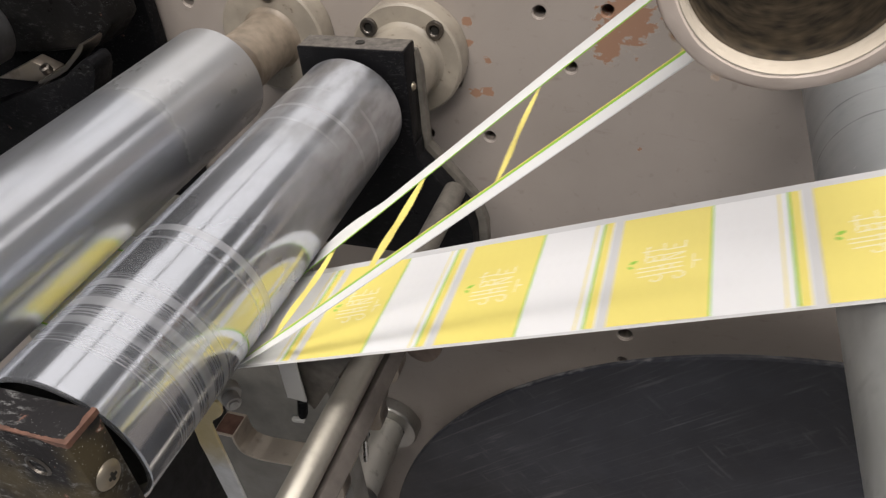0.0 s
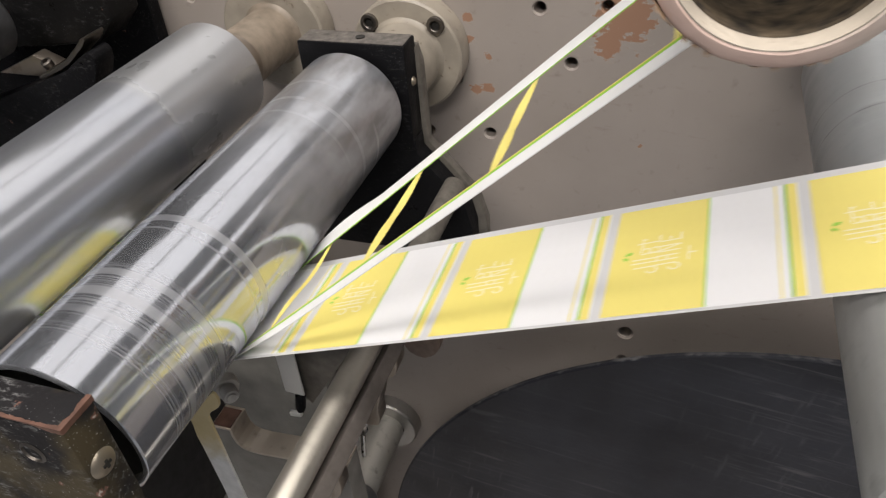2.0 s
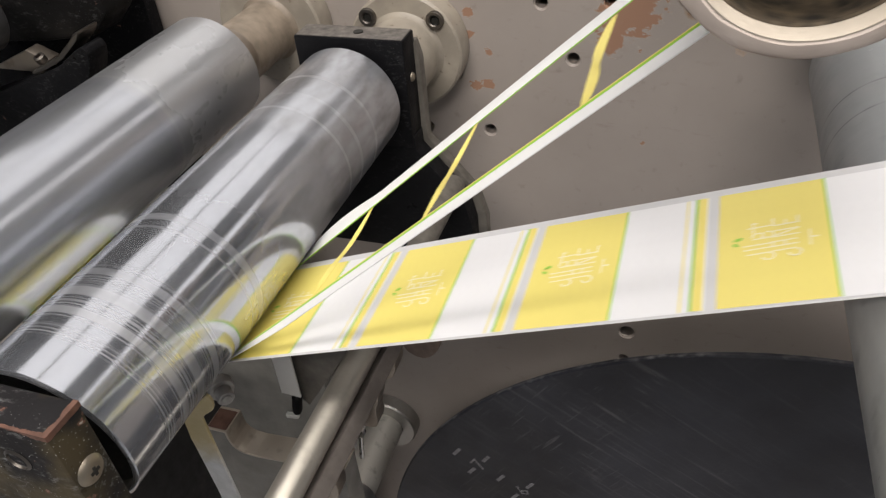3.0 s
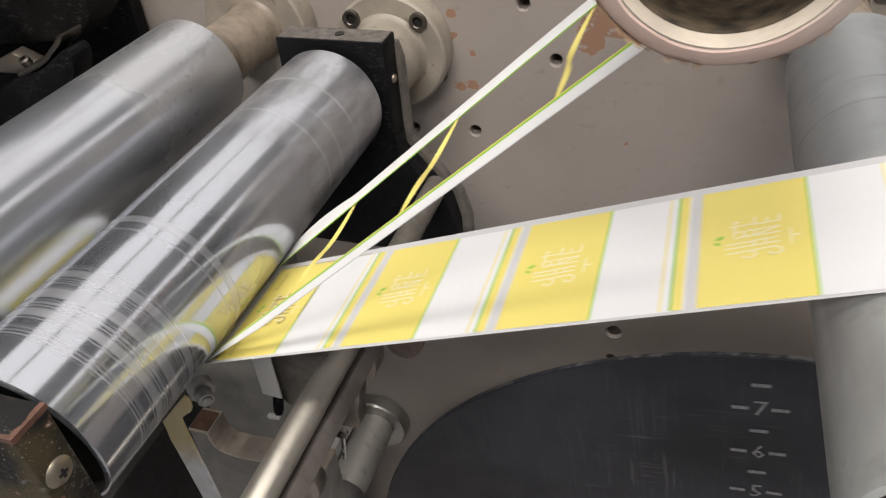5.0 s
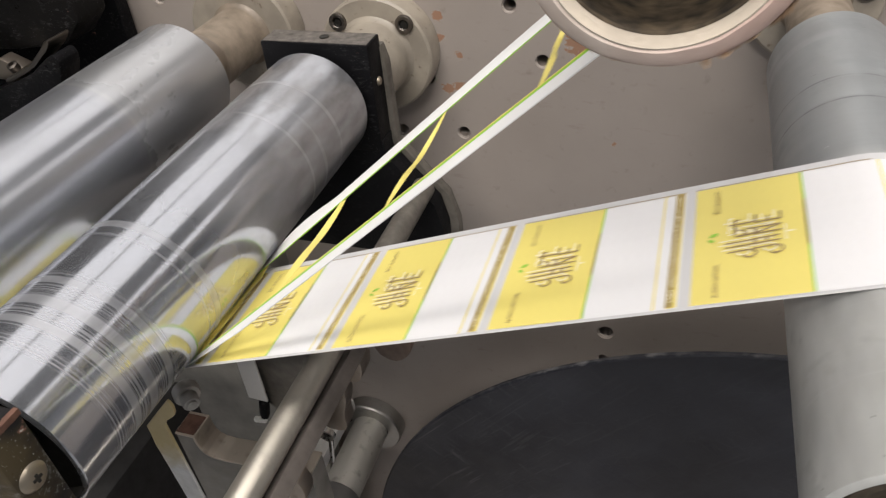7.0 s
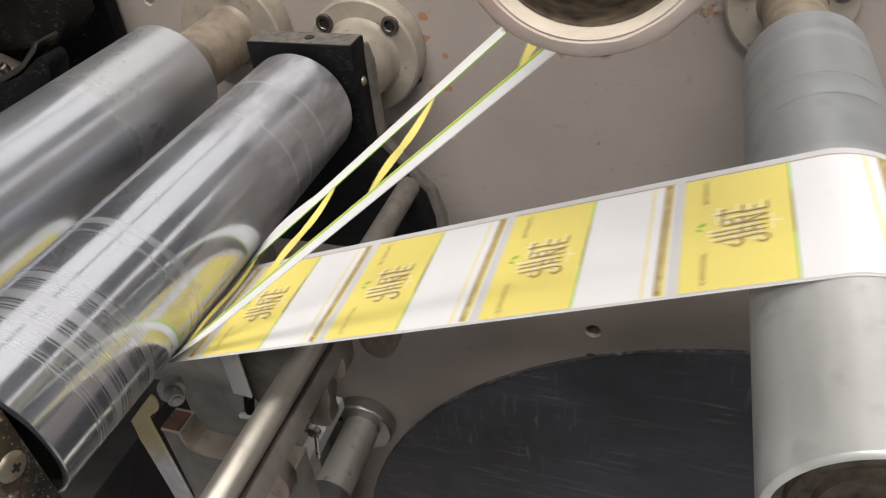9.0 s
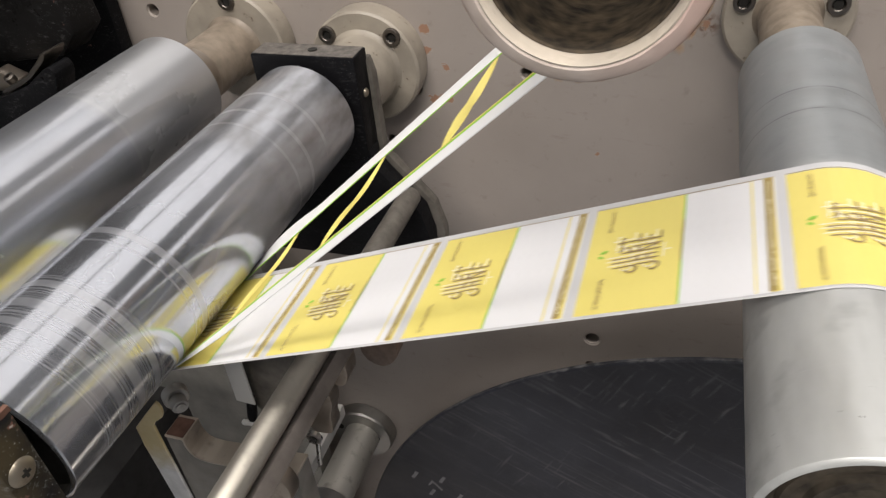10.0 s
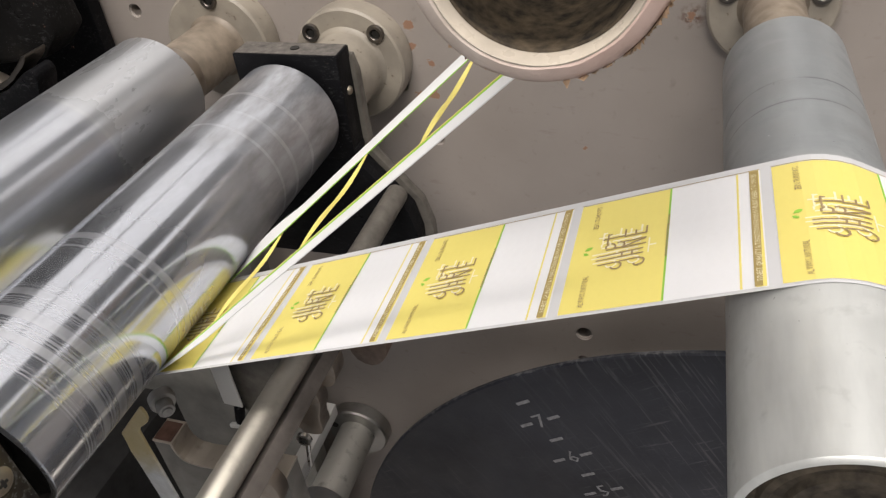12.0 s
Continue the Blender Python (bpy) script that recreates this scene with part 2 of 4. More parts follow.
def dark_disc():
    n = Nodes("dark_disc", (0.03, 0.03, 0.034), 0.45)
    n.set("Specular IOR Level", 0.35)
    crack = n.add("ShaderNodeTexVoronoi", Vector=n.coord, Scale=120.0)
    crack.feature = "DISTANCE_TO_EDGE"
    warp = n.noise(30, 4)
    zone = n.span(n.noise(9, 3), 0.42, 0.56)
    lines = n.math("MULTIPLY", n.span(crack.outputs["Distance"], 0.035, 0.0), n.math("MULTIPLY", zone, n.span(n.noise(45, 3), 0.45, 0.6)))
    streak = n.math("MULTIPLY", n.span(n.noise(1.0, 4, n.stretch(240, 1, 20), 0.6), 0.58, 0.66), n.span(n.noise(12, 3), 0.42, 0.58))
    streak2 = n.math("MULTIPLY", n.span(n.noise(1.0, 4, n.stretch(26, 1, 330), 0.6), 0.59, 0.66), n.span(n.noise(10, 3), 0.46, 0.6))
    turned = n.add("ShaderNodeMapping", Vector=n.coord, Rotation=(0, 0.72, 0), Scale=(420, 1, 9)).outputs["Vector"]
    streak3 = n.math("MULTIPLY", n.span(n.noise(1.0, 5, turned, 0.65), 0.56, 0.66), n.span(n.noise(7, 3), 0.40, 0.56))
    scr = n.math("MAXIMUM", n.math("MULTIPLY", lines, 0.15), n.math("MULTIPLY", n.math("MULTIPLY", n.math("MAXIMUM", n.math("MAXIMUM", streak, streak2), streak3), n.span(n.noise(4.5, 2), 0.44, 0.60, 0.15, 1.0)), 0.62))
    base = n.mix(n.span(n.noise(7, 6), 0.36, 0.66), (0.007, 0.0075, 0.011), (0.026, 0.028, 0.037))
    base = n.mix(n.math("MULTIPLY", scr, 0.55), base, (0.17, 0.165, 0.17))
    v = n.add("ShaderNodeVectorMath")
    v.operation = "LENGTH"
    n.plug(n.stretch(1, 0, 1), v.inputs[0])
    rim = n.span(n.math("ADD", v.outputs["Value"], n.math("MULTIPLY", n.noise(220, 5), 0.005)), 0.2868, 0.2875)
    n.set("Base Color", n.mix(n.math("MULTIPLY", rim, n.span(n.noise(38, 4), 0.45, 0.62, 0.1, 0.5)), base, (0.24, 0.235, 0.235)))
    n.set("Roughness", n.span(warp, 0.3, 0.7, 0.34, 0.55))
    n.bump(n.math("ADD", n.noise(300, 3), scr), 0.15, 0.0005)


def blade_steel():
    """Rolled steel strip; a yellow reflection is painted into the colour of its upper end."""
    n = Nodes("blade_steel", (0.6, 0.6, 0.6), 0.4, 0.15)
    grain = n.noise(180, 5)
    yellow_reflection = n.span(n.math("ADD", n.axis(2), n.math("MULTIPLY", n.noise(90, 4), 0.02)), 1.119, 1.132)
    steel = n.mix(n.span(grain, 0.35, 0.7), (0.80, 0.80, 0.80), (0.62, 0.62, 0.61))
    n.set("Base Color", n.mix(n.math("MULTIPLY", yellow_reflection, 0.8), steel, (0.56, 0.43, 0.15)))
    n.set("Roughness", n.span(grain, 0.3, 0.7, 0.32, 0.5))
    n.bump(n.noise(500, 3), 0.1, 0.0003)


def ink(name, color, rough=0.45, coat=0.0):
    n = Nodes(name, color, rough)
    soft = tuple(c * 0.93 for c in color)
    n.set("Base Color", n.mix(n.noise(260, 3), color, soft))
    n.bump(n.noise(2400, 2), 0.06, 0.0002)
    n.set("Coat Weight", coat)


def core_card():
    """Grey-beige card rim, stained pink on one side, brown at its outer edge."""
    n = Nodes("card_core", (0.56, 0.5, 0.45), 0.55)
    side = n.span(n.math("ADD", n.axis(0), n.math("MULTIPLY", n.noise(120, 4), 0.012)), 0.000, 0.012)
    base = n.mix(n.span(n.noise(170, 5), 0.35, 0.7), (0.66, 0.57, 0.51), (0.52, 0.44, 0.385))
    base = n.mix(n.math("MULTIPLY", side, 0.38), base, (0.64, 0.36, 0.30))
    v = n.add("ShaderNodeVectorMath")
    v.operation = "LENGTH"
    n.plug(n.stretch(1, 0, 1), v.inputs[0])
    edge = n.span(n.math("ADD", v.outputs["Value"], n.math("MULTIPLY", n.noise(260, 5), 0.0016)), 0.0158, 0.0166)
    n.set("Base Color", n.mix(edge, base, (0.22, 0.13, 0.09)))
    n.bump(n.noise(600, 4), 0.3, 0.0005)


def glow(name, color, strength):
    n = Nodes(name, color, 0.5)
    n.set("Emission Color", (*color, 1)), n.set("Emission Strength", strength)


def plain(name, color, rough=0.5, metal=0.0, grain=120, amount=0.25):
    n = Nodes(name, color, rough, metal)
    n.set("Base Color", n.mix(n.span(n.noise(grain, 5), 0.3, 0.7), color, tuple(c * (1 - amount) for c in color)))
    n.set("Roughness", n.span(n.noise(grain * 2, 4), 0.3, 0.7, max(0.02, rough - 0.08), rough + 0.08))
    n.bump(n.noise(grain * 4, 3), 0.12, 0.0005)


wall_paint(), beige_paint(), chrome_roller(), half_polished(), black_paint(), black_paint("black_paint_worn", 0.665, (0.018, 0.017, 0.018), 2.2, (0.062, 0.050, 0.030)), black_paint("black_cast", 0.69, (0.010, 0.0095, 0.0095), 0.6), black_paint("black_clean", 0.78, (0.008, 0.008, 0.009), 0.15), dark_disc()
machined("satin_aluminium", (0.50, 0.50, 0.515), 0.38, (3, 240, 3), 0.10, dirt=0.2, dirt_color=(0.33, 0.33, 0.33))
guide = machined("guide_aluminium", (0.69, 0.70, 0.685), 0.44, (14, 130, 14), 0.2, metal=0.55, dirt=0.8, dirt_color=(0.36, 0.37, 0.36))
cloud = guide.span(guide.noise(1.0, 5, guide.stretch(70, 16, 70), 0.6), 0.36, 0.66)
lines = guide.span(guide.noise(1.0, 2, guide.stretch(2, 420, 2)), 0.64, 0.68, 0.0, 0.35)
film = guide.mix(guide.math("MULTIPLY", cloud, 0.55), guide.bsdf.inputs["Base Color"].links[0].from_socket, (0.37, 0.375, 0.37))
fleck = guide.math("MULTIPLY", guide.span(guide.noise(520, 2), 0.765, 0.775), guide.span(guide.noise(60, 2), 0.50, 0.56))
pits = guide.math("MULTIPLY", guide.span(guide.noise(900, 1), 0.775, 0.785), guide.span(guide.noise(45, 2), 0.52, 0.58))
worn = guide.mix(lines, film, (0.70, 0.71, 0.71))
# far part, from y = 0.085 to 0.10 on, mixed to a darker blue-grey
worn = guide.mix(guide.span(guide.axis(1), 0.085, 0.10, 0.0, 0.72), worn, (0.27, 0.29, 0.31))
stripe = guide.math("MULTIPLY", guide.math("MULTIPLY", guide.span(guide.axis(1), 0.170, 0.1715), guide.span(guide.axis(1), 0.1765, 0.1745)), guide.span(guide.noise(60, 4), 0.42, 0.56, 0.0, 0.28))
worn = guide.mix(stripe, worn, (0.55, 0.56, 0.58))
scored = guide.math("MAXIMUM", *(guide.span(guide.math("ABSOLUTE", guide.math("SUBTRACT", guide.axis(1), at)), 0.0006, 0.0002) for at in (0.1268, 0.1412)))
worn = guide.mix(guide.math("MULTIPLY", scored, guide.span(guide.noise(90, 3), 0.40, 0.58, 0.1, 0.6)), worn, (0.13, 0.13, 0.13))
worn = guide.mix(pits, worn, (0.09, 0.085, 0.08))
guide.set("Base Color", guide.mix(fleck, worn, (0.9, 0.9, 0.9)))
machined("steel_rod", (0.46, 0.43, 0.375), 0.37, (2, 60, 2), 0.1, metal=0.85, dirt=0.4)
machined("grey_steel", (0.42, 0.41, 0.39), 0.42, (200, 200, 200), 0.15, dirt=0.5)
machined("post_steel", (0.52, 0.50, 0.46), 0.36, (60, 60, 60), 0.12, metal=0.6, dirt=0.75, dirt_color=(0.09, 0.07, 0.055))
machined("pale_alloy", (0.66, 0.65, 0.63), 0.42, (150, 150, 150), 0.12, metal=0.4, dirt=0.35)
blade_steel()
machined("bright_steel", (0.66, 0.65, 0.63), 0.25, (120, 120, 120), 0.1)
machined("bronze_steel", (0.38, 0.33, 0.28), 0.42, (150, 150, 150), 0.15, dirt=0.6, dirt_color=(0.10, 0.06, 0.04))
machined("arm_bronze", (0.52, 0.46, 0.385), 0.4, (150, 150, 150), 0.15, metal=0.5, dirt=0.6, dirt_color=(0.14, 0.08, 0.055))
machined("dark_screw", (0.16, 0.145, 0.13), 0.38, (300, 300, 300), 0.1, dirt=0.5)
machined("brass_screw", (0.37, 0.325, 0.26), 0.45, (200, 200, 200), 0.15, dirt=0.95)
plain("rust_paint", (0.17, 0.085, 0.06), 0.55, 0, 200, 0.5)
plain("dark_plate", (0.025, 0.024, 0.024), 0.5, 0, 90, 0.5)
plain("panel_grey", (0.19, 0.182, 0.162), 0.45, 0, 40, 0.4)
plain("bar_brown", (0.15, 0.132, 0.12), 0.42, 0.3, 130, 0.4)
plain("bracket_brown", (0.17, 0.115, 0.085), 0.5, 0, 150, 0.45)
plain("dull_tan", (0.145, 0.131, 0.113), 0.5, 0, 140, 0.45)
plain("grey_plate", (0.25, 0.235, 0.215), 0.5, 0, 60, 0.35)
plain("hole_dark", (0.02, 0.018, 0.015), 0.7, 0, 200, 0.3)
core_card()
plain("core_sleeve", (0.66, 0.585, 0.49), 0.3, 0.0, 130, 0.3)
plain("dusty_brown", (0.085, 0.068, 0.048), 0.8, 0, 260, 0.75)
plain("bore_dirt", (0.115, 0.085, 0.052), 0.85, 0, 420, 0.93)
plain("torn_card", (0.40, 0.27, 0.17), 0.85, 0, 300, 0.5)
plain("dark_steel", (0.10, 0.10, 0.105), 0.5, 0.6, 90, 0.4)
plain("brown_boss", (0.30, 0.245, 0.19), 0.45, 0, 110, 0.45)
plain("grey_dust", (0.17, 0.152, 0.135), 0.6, 0, 240, 0.6)
plain("faded_white", (0.24, 0.24, 0.25), 0.6, 0, 400, 0.5)
plain("white_paint", (0.8, 0.8, 0.78), 0.5)
plain("shop_ceiling", (0.16, 0.165, 0.18), 0.7, 0, 3, 0.15)
plain("shop_wall", (0.72, 0.745, 0.78), 0.7, 0, 3, 0.12)
plain("shop_floor", (0.42, 0.43, 0.45), 0.5, 0, 4, 0.25)
ink("white_paper", (0.77, 0.77, 0.79), 0.42)
ink("liner_paper", (0.60, 0.60, 0.615), 0.45)
ink("yellow_ink", (0.80, 0.685, 0.19), 0.42)
ink("green_ink", (0.30, 0.58, 0.06), 0.45)
ink("brown_ink", (0.34, 0.245, 0.12), 0.5)
ink("olive_ink", (0.37, 0.275, 0.095), 0.5)
ink("pale_ink", (0.86, 0.80, 0.55), 0.45)
ink("matrix_white", (0.82, 0.82, 0.82), 0.4)
glow("tube_glow", (1.0, 0.962, 0.925), 0.6)

# ---- the shop round the machine ----
def shop():
    a, b, c, d = -3.6, 3.6, -4.2, 4.4
    part_ = lambda name, bm, mat, label: tagged(part(name, bm, M[mat]), label, "", "", "structure")
    part_("floor", box(a, b, c, d, -0.1, 0), "shop_floor", "grey concrete shop floor")
    part_("ceiling", box(a, b, c, d, CEIL, CEIL + 0.1), "shop_ceiling", "dark grey shop ceiling")
    part_("wall_north", box(a, b, d, d + 0.1, -0.1, CEIL + 0.1), "shop_wall", "plain light shop wall")
    part_("wall_south", box(a, b, c - 0.1, c, -0.1, CEIL + 0.1), "shop_wall", "plain light shop wall")
    part_("wall_west", box(a - 0.1, a, c - 0.1, d + 0.1, -0.1, CEIL + 0.1), "shop_wall", "plain light shop wall")
    part_("wall_east", box(b, b + 0.1, c - 0.1, d + 0.1, -0.1, CEIL + 0.1), "shop_wall", "plain light shop wall")
    for lamp in LAMPS:
        ceiling_lamp(*lamp)


shop()

# ---- machine frame plate with drilled holes ----
HOLES = [(0.0876, 1.2053, 0.0032), (0.1046, 1.1767, 0.0032), (0.0595, 1.1315, 0.0032), (0.0414, 1.1643, 0.0032), (0.1469, 0.9908, 0.0045),
         (-0.1201, 1.2045, 0.0034), (-0.088, 1.2066, 0.0034), (0.1215, 1.2072, 0.003), (0.1465, 0.9665, 0.003), (0.0225, 1.1304, 0.003)]


def drilled(bm, holes, y0, y1):
    """Cuts round holes along y through a plate, by a cutter that is thrown away."""
    mesh, tool = bpy.data.meshes.new("plate"), bpy.data.meshes.new("cutter")
    bm.to_mesh(mesh)
    cut = bmesh.new()
    for x, z, r in holes:
        lathe([(0, y0 - 0.002), (r * 1.35, y0 - 0.002), (r * 1.18, y0 + 0.0008), (r, y0 + 0.0012), (r, y1), (0, y1)], 24, x, z, cut)
    cut.to_mesh(tool)
    a, b = new("plate_blank", mesh), new("cutter_blank", tool)
    mod = a.modifiers.new("cut", "BOOLEAN")
    mod.object, mod.solver = b, "EXACT"
    out = bmesh.new()
    out.from_mesh(bpy.data.meshes.new_from_object(a.evaluated_get(bpy.context.evaluated_depsgraph_get())))
    for ob in (a, b):
        bpy.data.objects.remove(ob)
    bm.free(), cut.free()
    return out


def frame_plate():
    out = [(-0.75, 0.35), (0.95, 0.35), (0.95, 1.262), (0.215, 1.262), (0.195, 1.345), (0.144, 1.345), (0.124, 1.262), (-0.75, 1.262)]
    bm = drilled(plate(out, 0.0, 0.03), HOLES, 0.0, 0.02)
    ob = part("frame_plate", bm, M["wall_paint"])
    tagged(ob, "beige-grey painted steel machine frame plate, chipped and drilled", "machine frame", "", "structure")
    tagged(part("machine_base", box(-0.75, 0.95, -0.42, 0.03, 0.0, 0.347, 0.01), M["wall_paint"]), "grey painted machine base below the rollers", "", "", "structure")


frame_plate()


def cap_screw(parent, x, y, z, r=0.0048, turn=0.0):
    """Socket-head cap screw standing on a face that looks towards -y."""
    head = lathe([(0, y), (r, y), (r, y - 0.0012), (r * 0.93, y - 0.0019), (r * 0.62, y - 0.0019), (r * 0.52, y - 0.0013)], 28, x, z)
    screw = part("cap_screw", head, M["dark_screw"], parent, "dark socket head cap screw")
    sock = lathe([(r * 0.52, y - 0.0014), (r * 0.50, y - 0.0003), (0, y - 0.0002)], 6, x, z)
    part("socket", sock, M["hole_dark"], screw)
    return screw


def bearing_flange(x, z, r, boss, y_front, angles, ring, thick=0.0149, taper=0.0, boss_mat="beige_paint"):
    thing = thing_at("bearing_flange", (x, 0, z), "beige painted round bearing flange screwed to the frame plate", "flange", "bearing flanges")
    part("flange_plate", lathe([(0, -0.0005), (r, -0.0005), (r, -thick + 0.0012), (r - 0.0012, -thick), (boss + 0.002, -thick), (0, -thick)], 72), M["beige_paint"], thing)
    b2 = boss - taper
    part("boss", lathe([(boss + 0.0022, -thick), (boss + 0.0004, -thick - 0.0018), (boss, -thick - 0.004), (b2, y_front + 0.001), (b2 - 0.001, y_front), (0, y_front)], 64), M[boss_mat], thing)
    for a in angles:
        cap_screw(thing, ring * math.cos(radians(a)), -thick, ring * math.sin(radians(a)))
    return thing


bearing_flange(0.0184, 1.1816, 0.0312, 0.0195, -0.057, (45, 135), 0.026)
nip_flange = bearing_flange(-0.0600, 1.1905, 0.0312, 0.0155, -0.0655, (84,), 0.0262, boss_mat="brown_boss")
# darker band round the boss at its roller end
part("collar", lathe([(0.0156, -0.054), (0.0160, -0.0545), (0.0160, -0.0625), (0.0156, -0.0630)], 48), M["bronze_steel"], nip_flange, "dark brown band round the boss next to the roller")
bearing_flange(0.2239, 1.2136, 0.0275, 0.0125, -0.0725, (18, 162), 0.0200, 0.008, boss_mat="brown_boss")

# ---- rollers ----
def roller(name, x, z, r, y_front, y_back, material, label, front):
    """The body's origin lies on the axis at the front end; front: profile of the end face inside the rim."""
    thing = thing_at(name, (x, y_front, z), label, "roller")
    n = y_back - y_front
    part("shell", lathe([(r - 0.0016, 0.0006), (r - 0.0012, 0.0), (r - 0.0005, 0.0002), (r, 0.0008), (r, n - 0.001), (r - 0.001, n), (0, n)], 128), M[material], thing)
    for k, (nm, mat, prof) in enumerate(front):
        part(nm, lathe(prof, 64), M[mat], thing)
    return thing


nip_roller = roller("nip_roller", -0.0647, 1.1898, 0.0267, -0.33, -0.0661, "half_polished", "grey aluminium roller, satin at its far end",
                    [("end_face", "dark_screw", [(0.0252, 0.0007), (0.0245, 0.004), (0.008, 0.004), (0.008, -0.012), (0, -0.012)])])
peel_roller = roller("peel_roller", 0.0143, 1.1851, 0.0257, -0.2742, -0.0784, "chrome_roller", "polished chrome roller with worn rings, frosted far end",
                     [("end_face", "hole_dark", [(0.0243, 0.0007), (0.0238, 0.005), (0.009, 0.005), (0.009, -0.0046), (0, -0.0046)]),
                      ("journal", "grey_steel", [(0.009, 0.1957), (0.009, 0.1995), (0, 0.1995)])])
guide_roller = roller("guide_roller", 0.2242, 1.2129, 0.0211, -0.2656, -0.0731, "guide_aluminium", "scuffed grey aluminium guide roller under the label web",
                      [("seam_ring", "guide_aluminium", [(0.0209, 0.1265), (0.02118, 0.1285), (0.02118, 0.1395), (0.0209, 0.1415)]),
                       ("end_ring", "bright_steel", [(0.0198, 0.0006), (0.0192, 0.0022), (0.0190, 0.005)]),
                       ("bearing", "dusty_brown", [(0.0190, 0.005), (0.0165, 0.005), (0.0160, 0.0035), (0.0148, 0.003), (0.0140, 0.0045), (0.0120, 0.0045), (0.0115, 0.003), (0.0095, 0.003), (0.009, 0.006), (0.0, 0.006)])])

# ---- label web and stripped matrix ----
WEB_A, WEB_X, WEB_Z = radians(20.3625), 0.136, 1.2030
PITCH, NEAR_Y, FAR_Y, LAB_NEAR, LAB_FAR = 0.05066, -0.2217, -0.1706, -0.2208, -0.1739
BEND_S, BEND_R, WRAP = 0.0861, 0.02158, radians(42)
TRAVEL = [(0, 0.0395), (0.5, 0.0777), (1, 0.1155), (1.5, 0.1528), (2, 0.1911), (2.5, 0.2293), (4.5, 0.3839), (5, 0.4237), (5.5, 0.4632), (6, 0.5027), (6.5, 0.5421), (7, 0.5804),
          (9, 0.7376), (9.5, 0.7752), (10, 0.8148), (10.5, 0.8540), (10.7, 0.8693), (10.9, 0.8857), (11.1, 0.9002),
          (11.2, 0.9079), (11.3, 0.9125), (11.4, 0.9157), (11.5, 0.9168), (11.7, 0.9170), (12, 0.9170)]


def travelled(t):
    for (a, u), (b, v) in zip(TRAVEL, TRAVEL[1:]):
        if t <= b:
            return u + (v - u) * (t - a) / (b - a)
    return TRAVEL[-1][1]


# the web comes from the nip roller, bends up under the peel roller and climbs to the guide roller
PEEL_X, PEEL_Z, PEEL_R, MAT_A = 0.0143, 1.1851, 0.0262, radians(42.29)
FEED_A = radians(-3.2)
PEEL_S = (PEEL_X - WEB_X) * math.cos(WEB_A) + (PEEL_Z - WEB_Z) * math.sin(WEB_A)
WEB_R = abs((PEEL_X - WEB_X) * math.sin(WEB_A) - (PEEL_Z - WEB_Z) * math.cos(WEB_A))


def web_point(s):
    """Place (x, z) and slope of the web at s along it; s = 0 lies at WEB_X."""
    c, d = math.cos(WEB_A), math.sin(WEB_A)
    if s < PEEL_S:
        a = WEB_A - (PEEL_S - s) / WEB_R
        if a > FEED_A:
            return PEEL_X + WEB_R * math.sin(a), PEEL_Z - WEB_R * math.cos(a), a
        rest = PEEL_S - s - WEB_R * (WEB_A - FEED_A)
        c, d = math.cos(FEED_A), math.sin(FEED_A)
        return PEEL_X + WEB_R * d - rest * c, PEEL_Z - WEB_R * c - rest * d, FEED_A
    if s <= BEND_S:
        return WEB_X + s * c, WEB_Z + s * d, WEB_A
    x0, z0 = WEB_X + BEND_S * c, WEB_Z + BEND_S * d
    cx, cz = x0 + BEND_R * d, z0 - BEND_R * c
    a = min((s - BEND_S) / BEND_R, WRAP)
    x, z = cx + BEND_R * math.sin(a - WEB_A), cz + BEND_R * math.cos(a - WEB_A)
    rest = s - BEND_S - BEND_R * WRAP
    if rest > 0:
        x, z = x + rest * math.cos(WRAP - WEB_A), z - rest * math.sin(WRAP - WEB_A)
    return x, z, WEB_A - a


CORE_X, CORE_Z, CORE_R = 0.1695, 1.3146, 0.0180


def matrix_point(u):
    """Place and slope along the stripped waste: u = 0 where it leaves the peel roller, then straight to the core and round it."""
    c, d = math.cos(MAT_A), math.sin(MAT_A)
    x0, z0 = PEEL_X + PEEL_R * d, PEEL_Z - PEEL_R * c
    if u < 0:
        a = -u / PEEL_R
        if a < MAT_A - WEB_A:
            b = MAT_A - a
            return PEEL_X + PEEL_R * math.sin(b), PEEL_Z - PEEL_R * math.cos(b), b
        x, z, b = web_point(PEEL_S + u + PEEL_R * (MAT_A - WEB_A))
        return x - 0.0003 * math.sin(b), z + 0.0003 * math.cos(b), b
    length = (CORE_X - x0) * c + (CORE_Z - z0) * d
    x1, z1 = CORE_X + CORE_R * d, CORE_Z - CORE_R * c
    if u <= length:
        w = u / length
        return x0 + (x1 - x0) * w, z0 + (z1 - z0) * w, math.atan2(z1 - z0, x1 - x0)
    a = MAT_A + (u - length) / CORE_R
    return CORE_X + CORE_R * math.sin(a), CORE_Z - CORE_R * math.cos(a), a


# print of one label, in its own plane: p along the web, q across it from the near edge; each piece (material, polygon, height)
def rect(p0, p1, q0, q1):
    return [(p0, q0), (p1, q0), (p1, q1), (p0, q1)]


INKS = ["liner_paper", "white_paper", "yellow_ink", "green_ink", "brown_ink", "pale_ink", "olive_ink"]
LW = LAB_FAR - LAB_NEAR


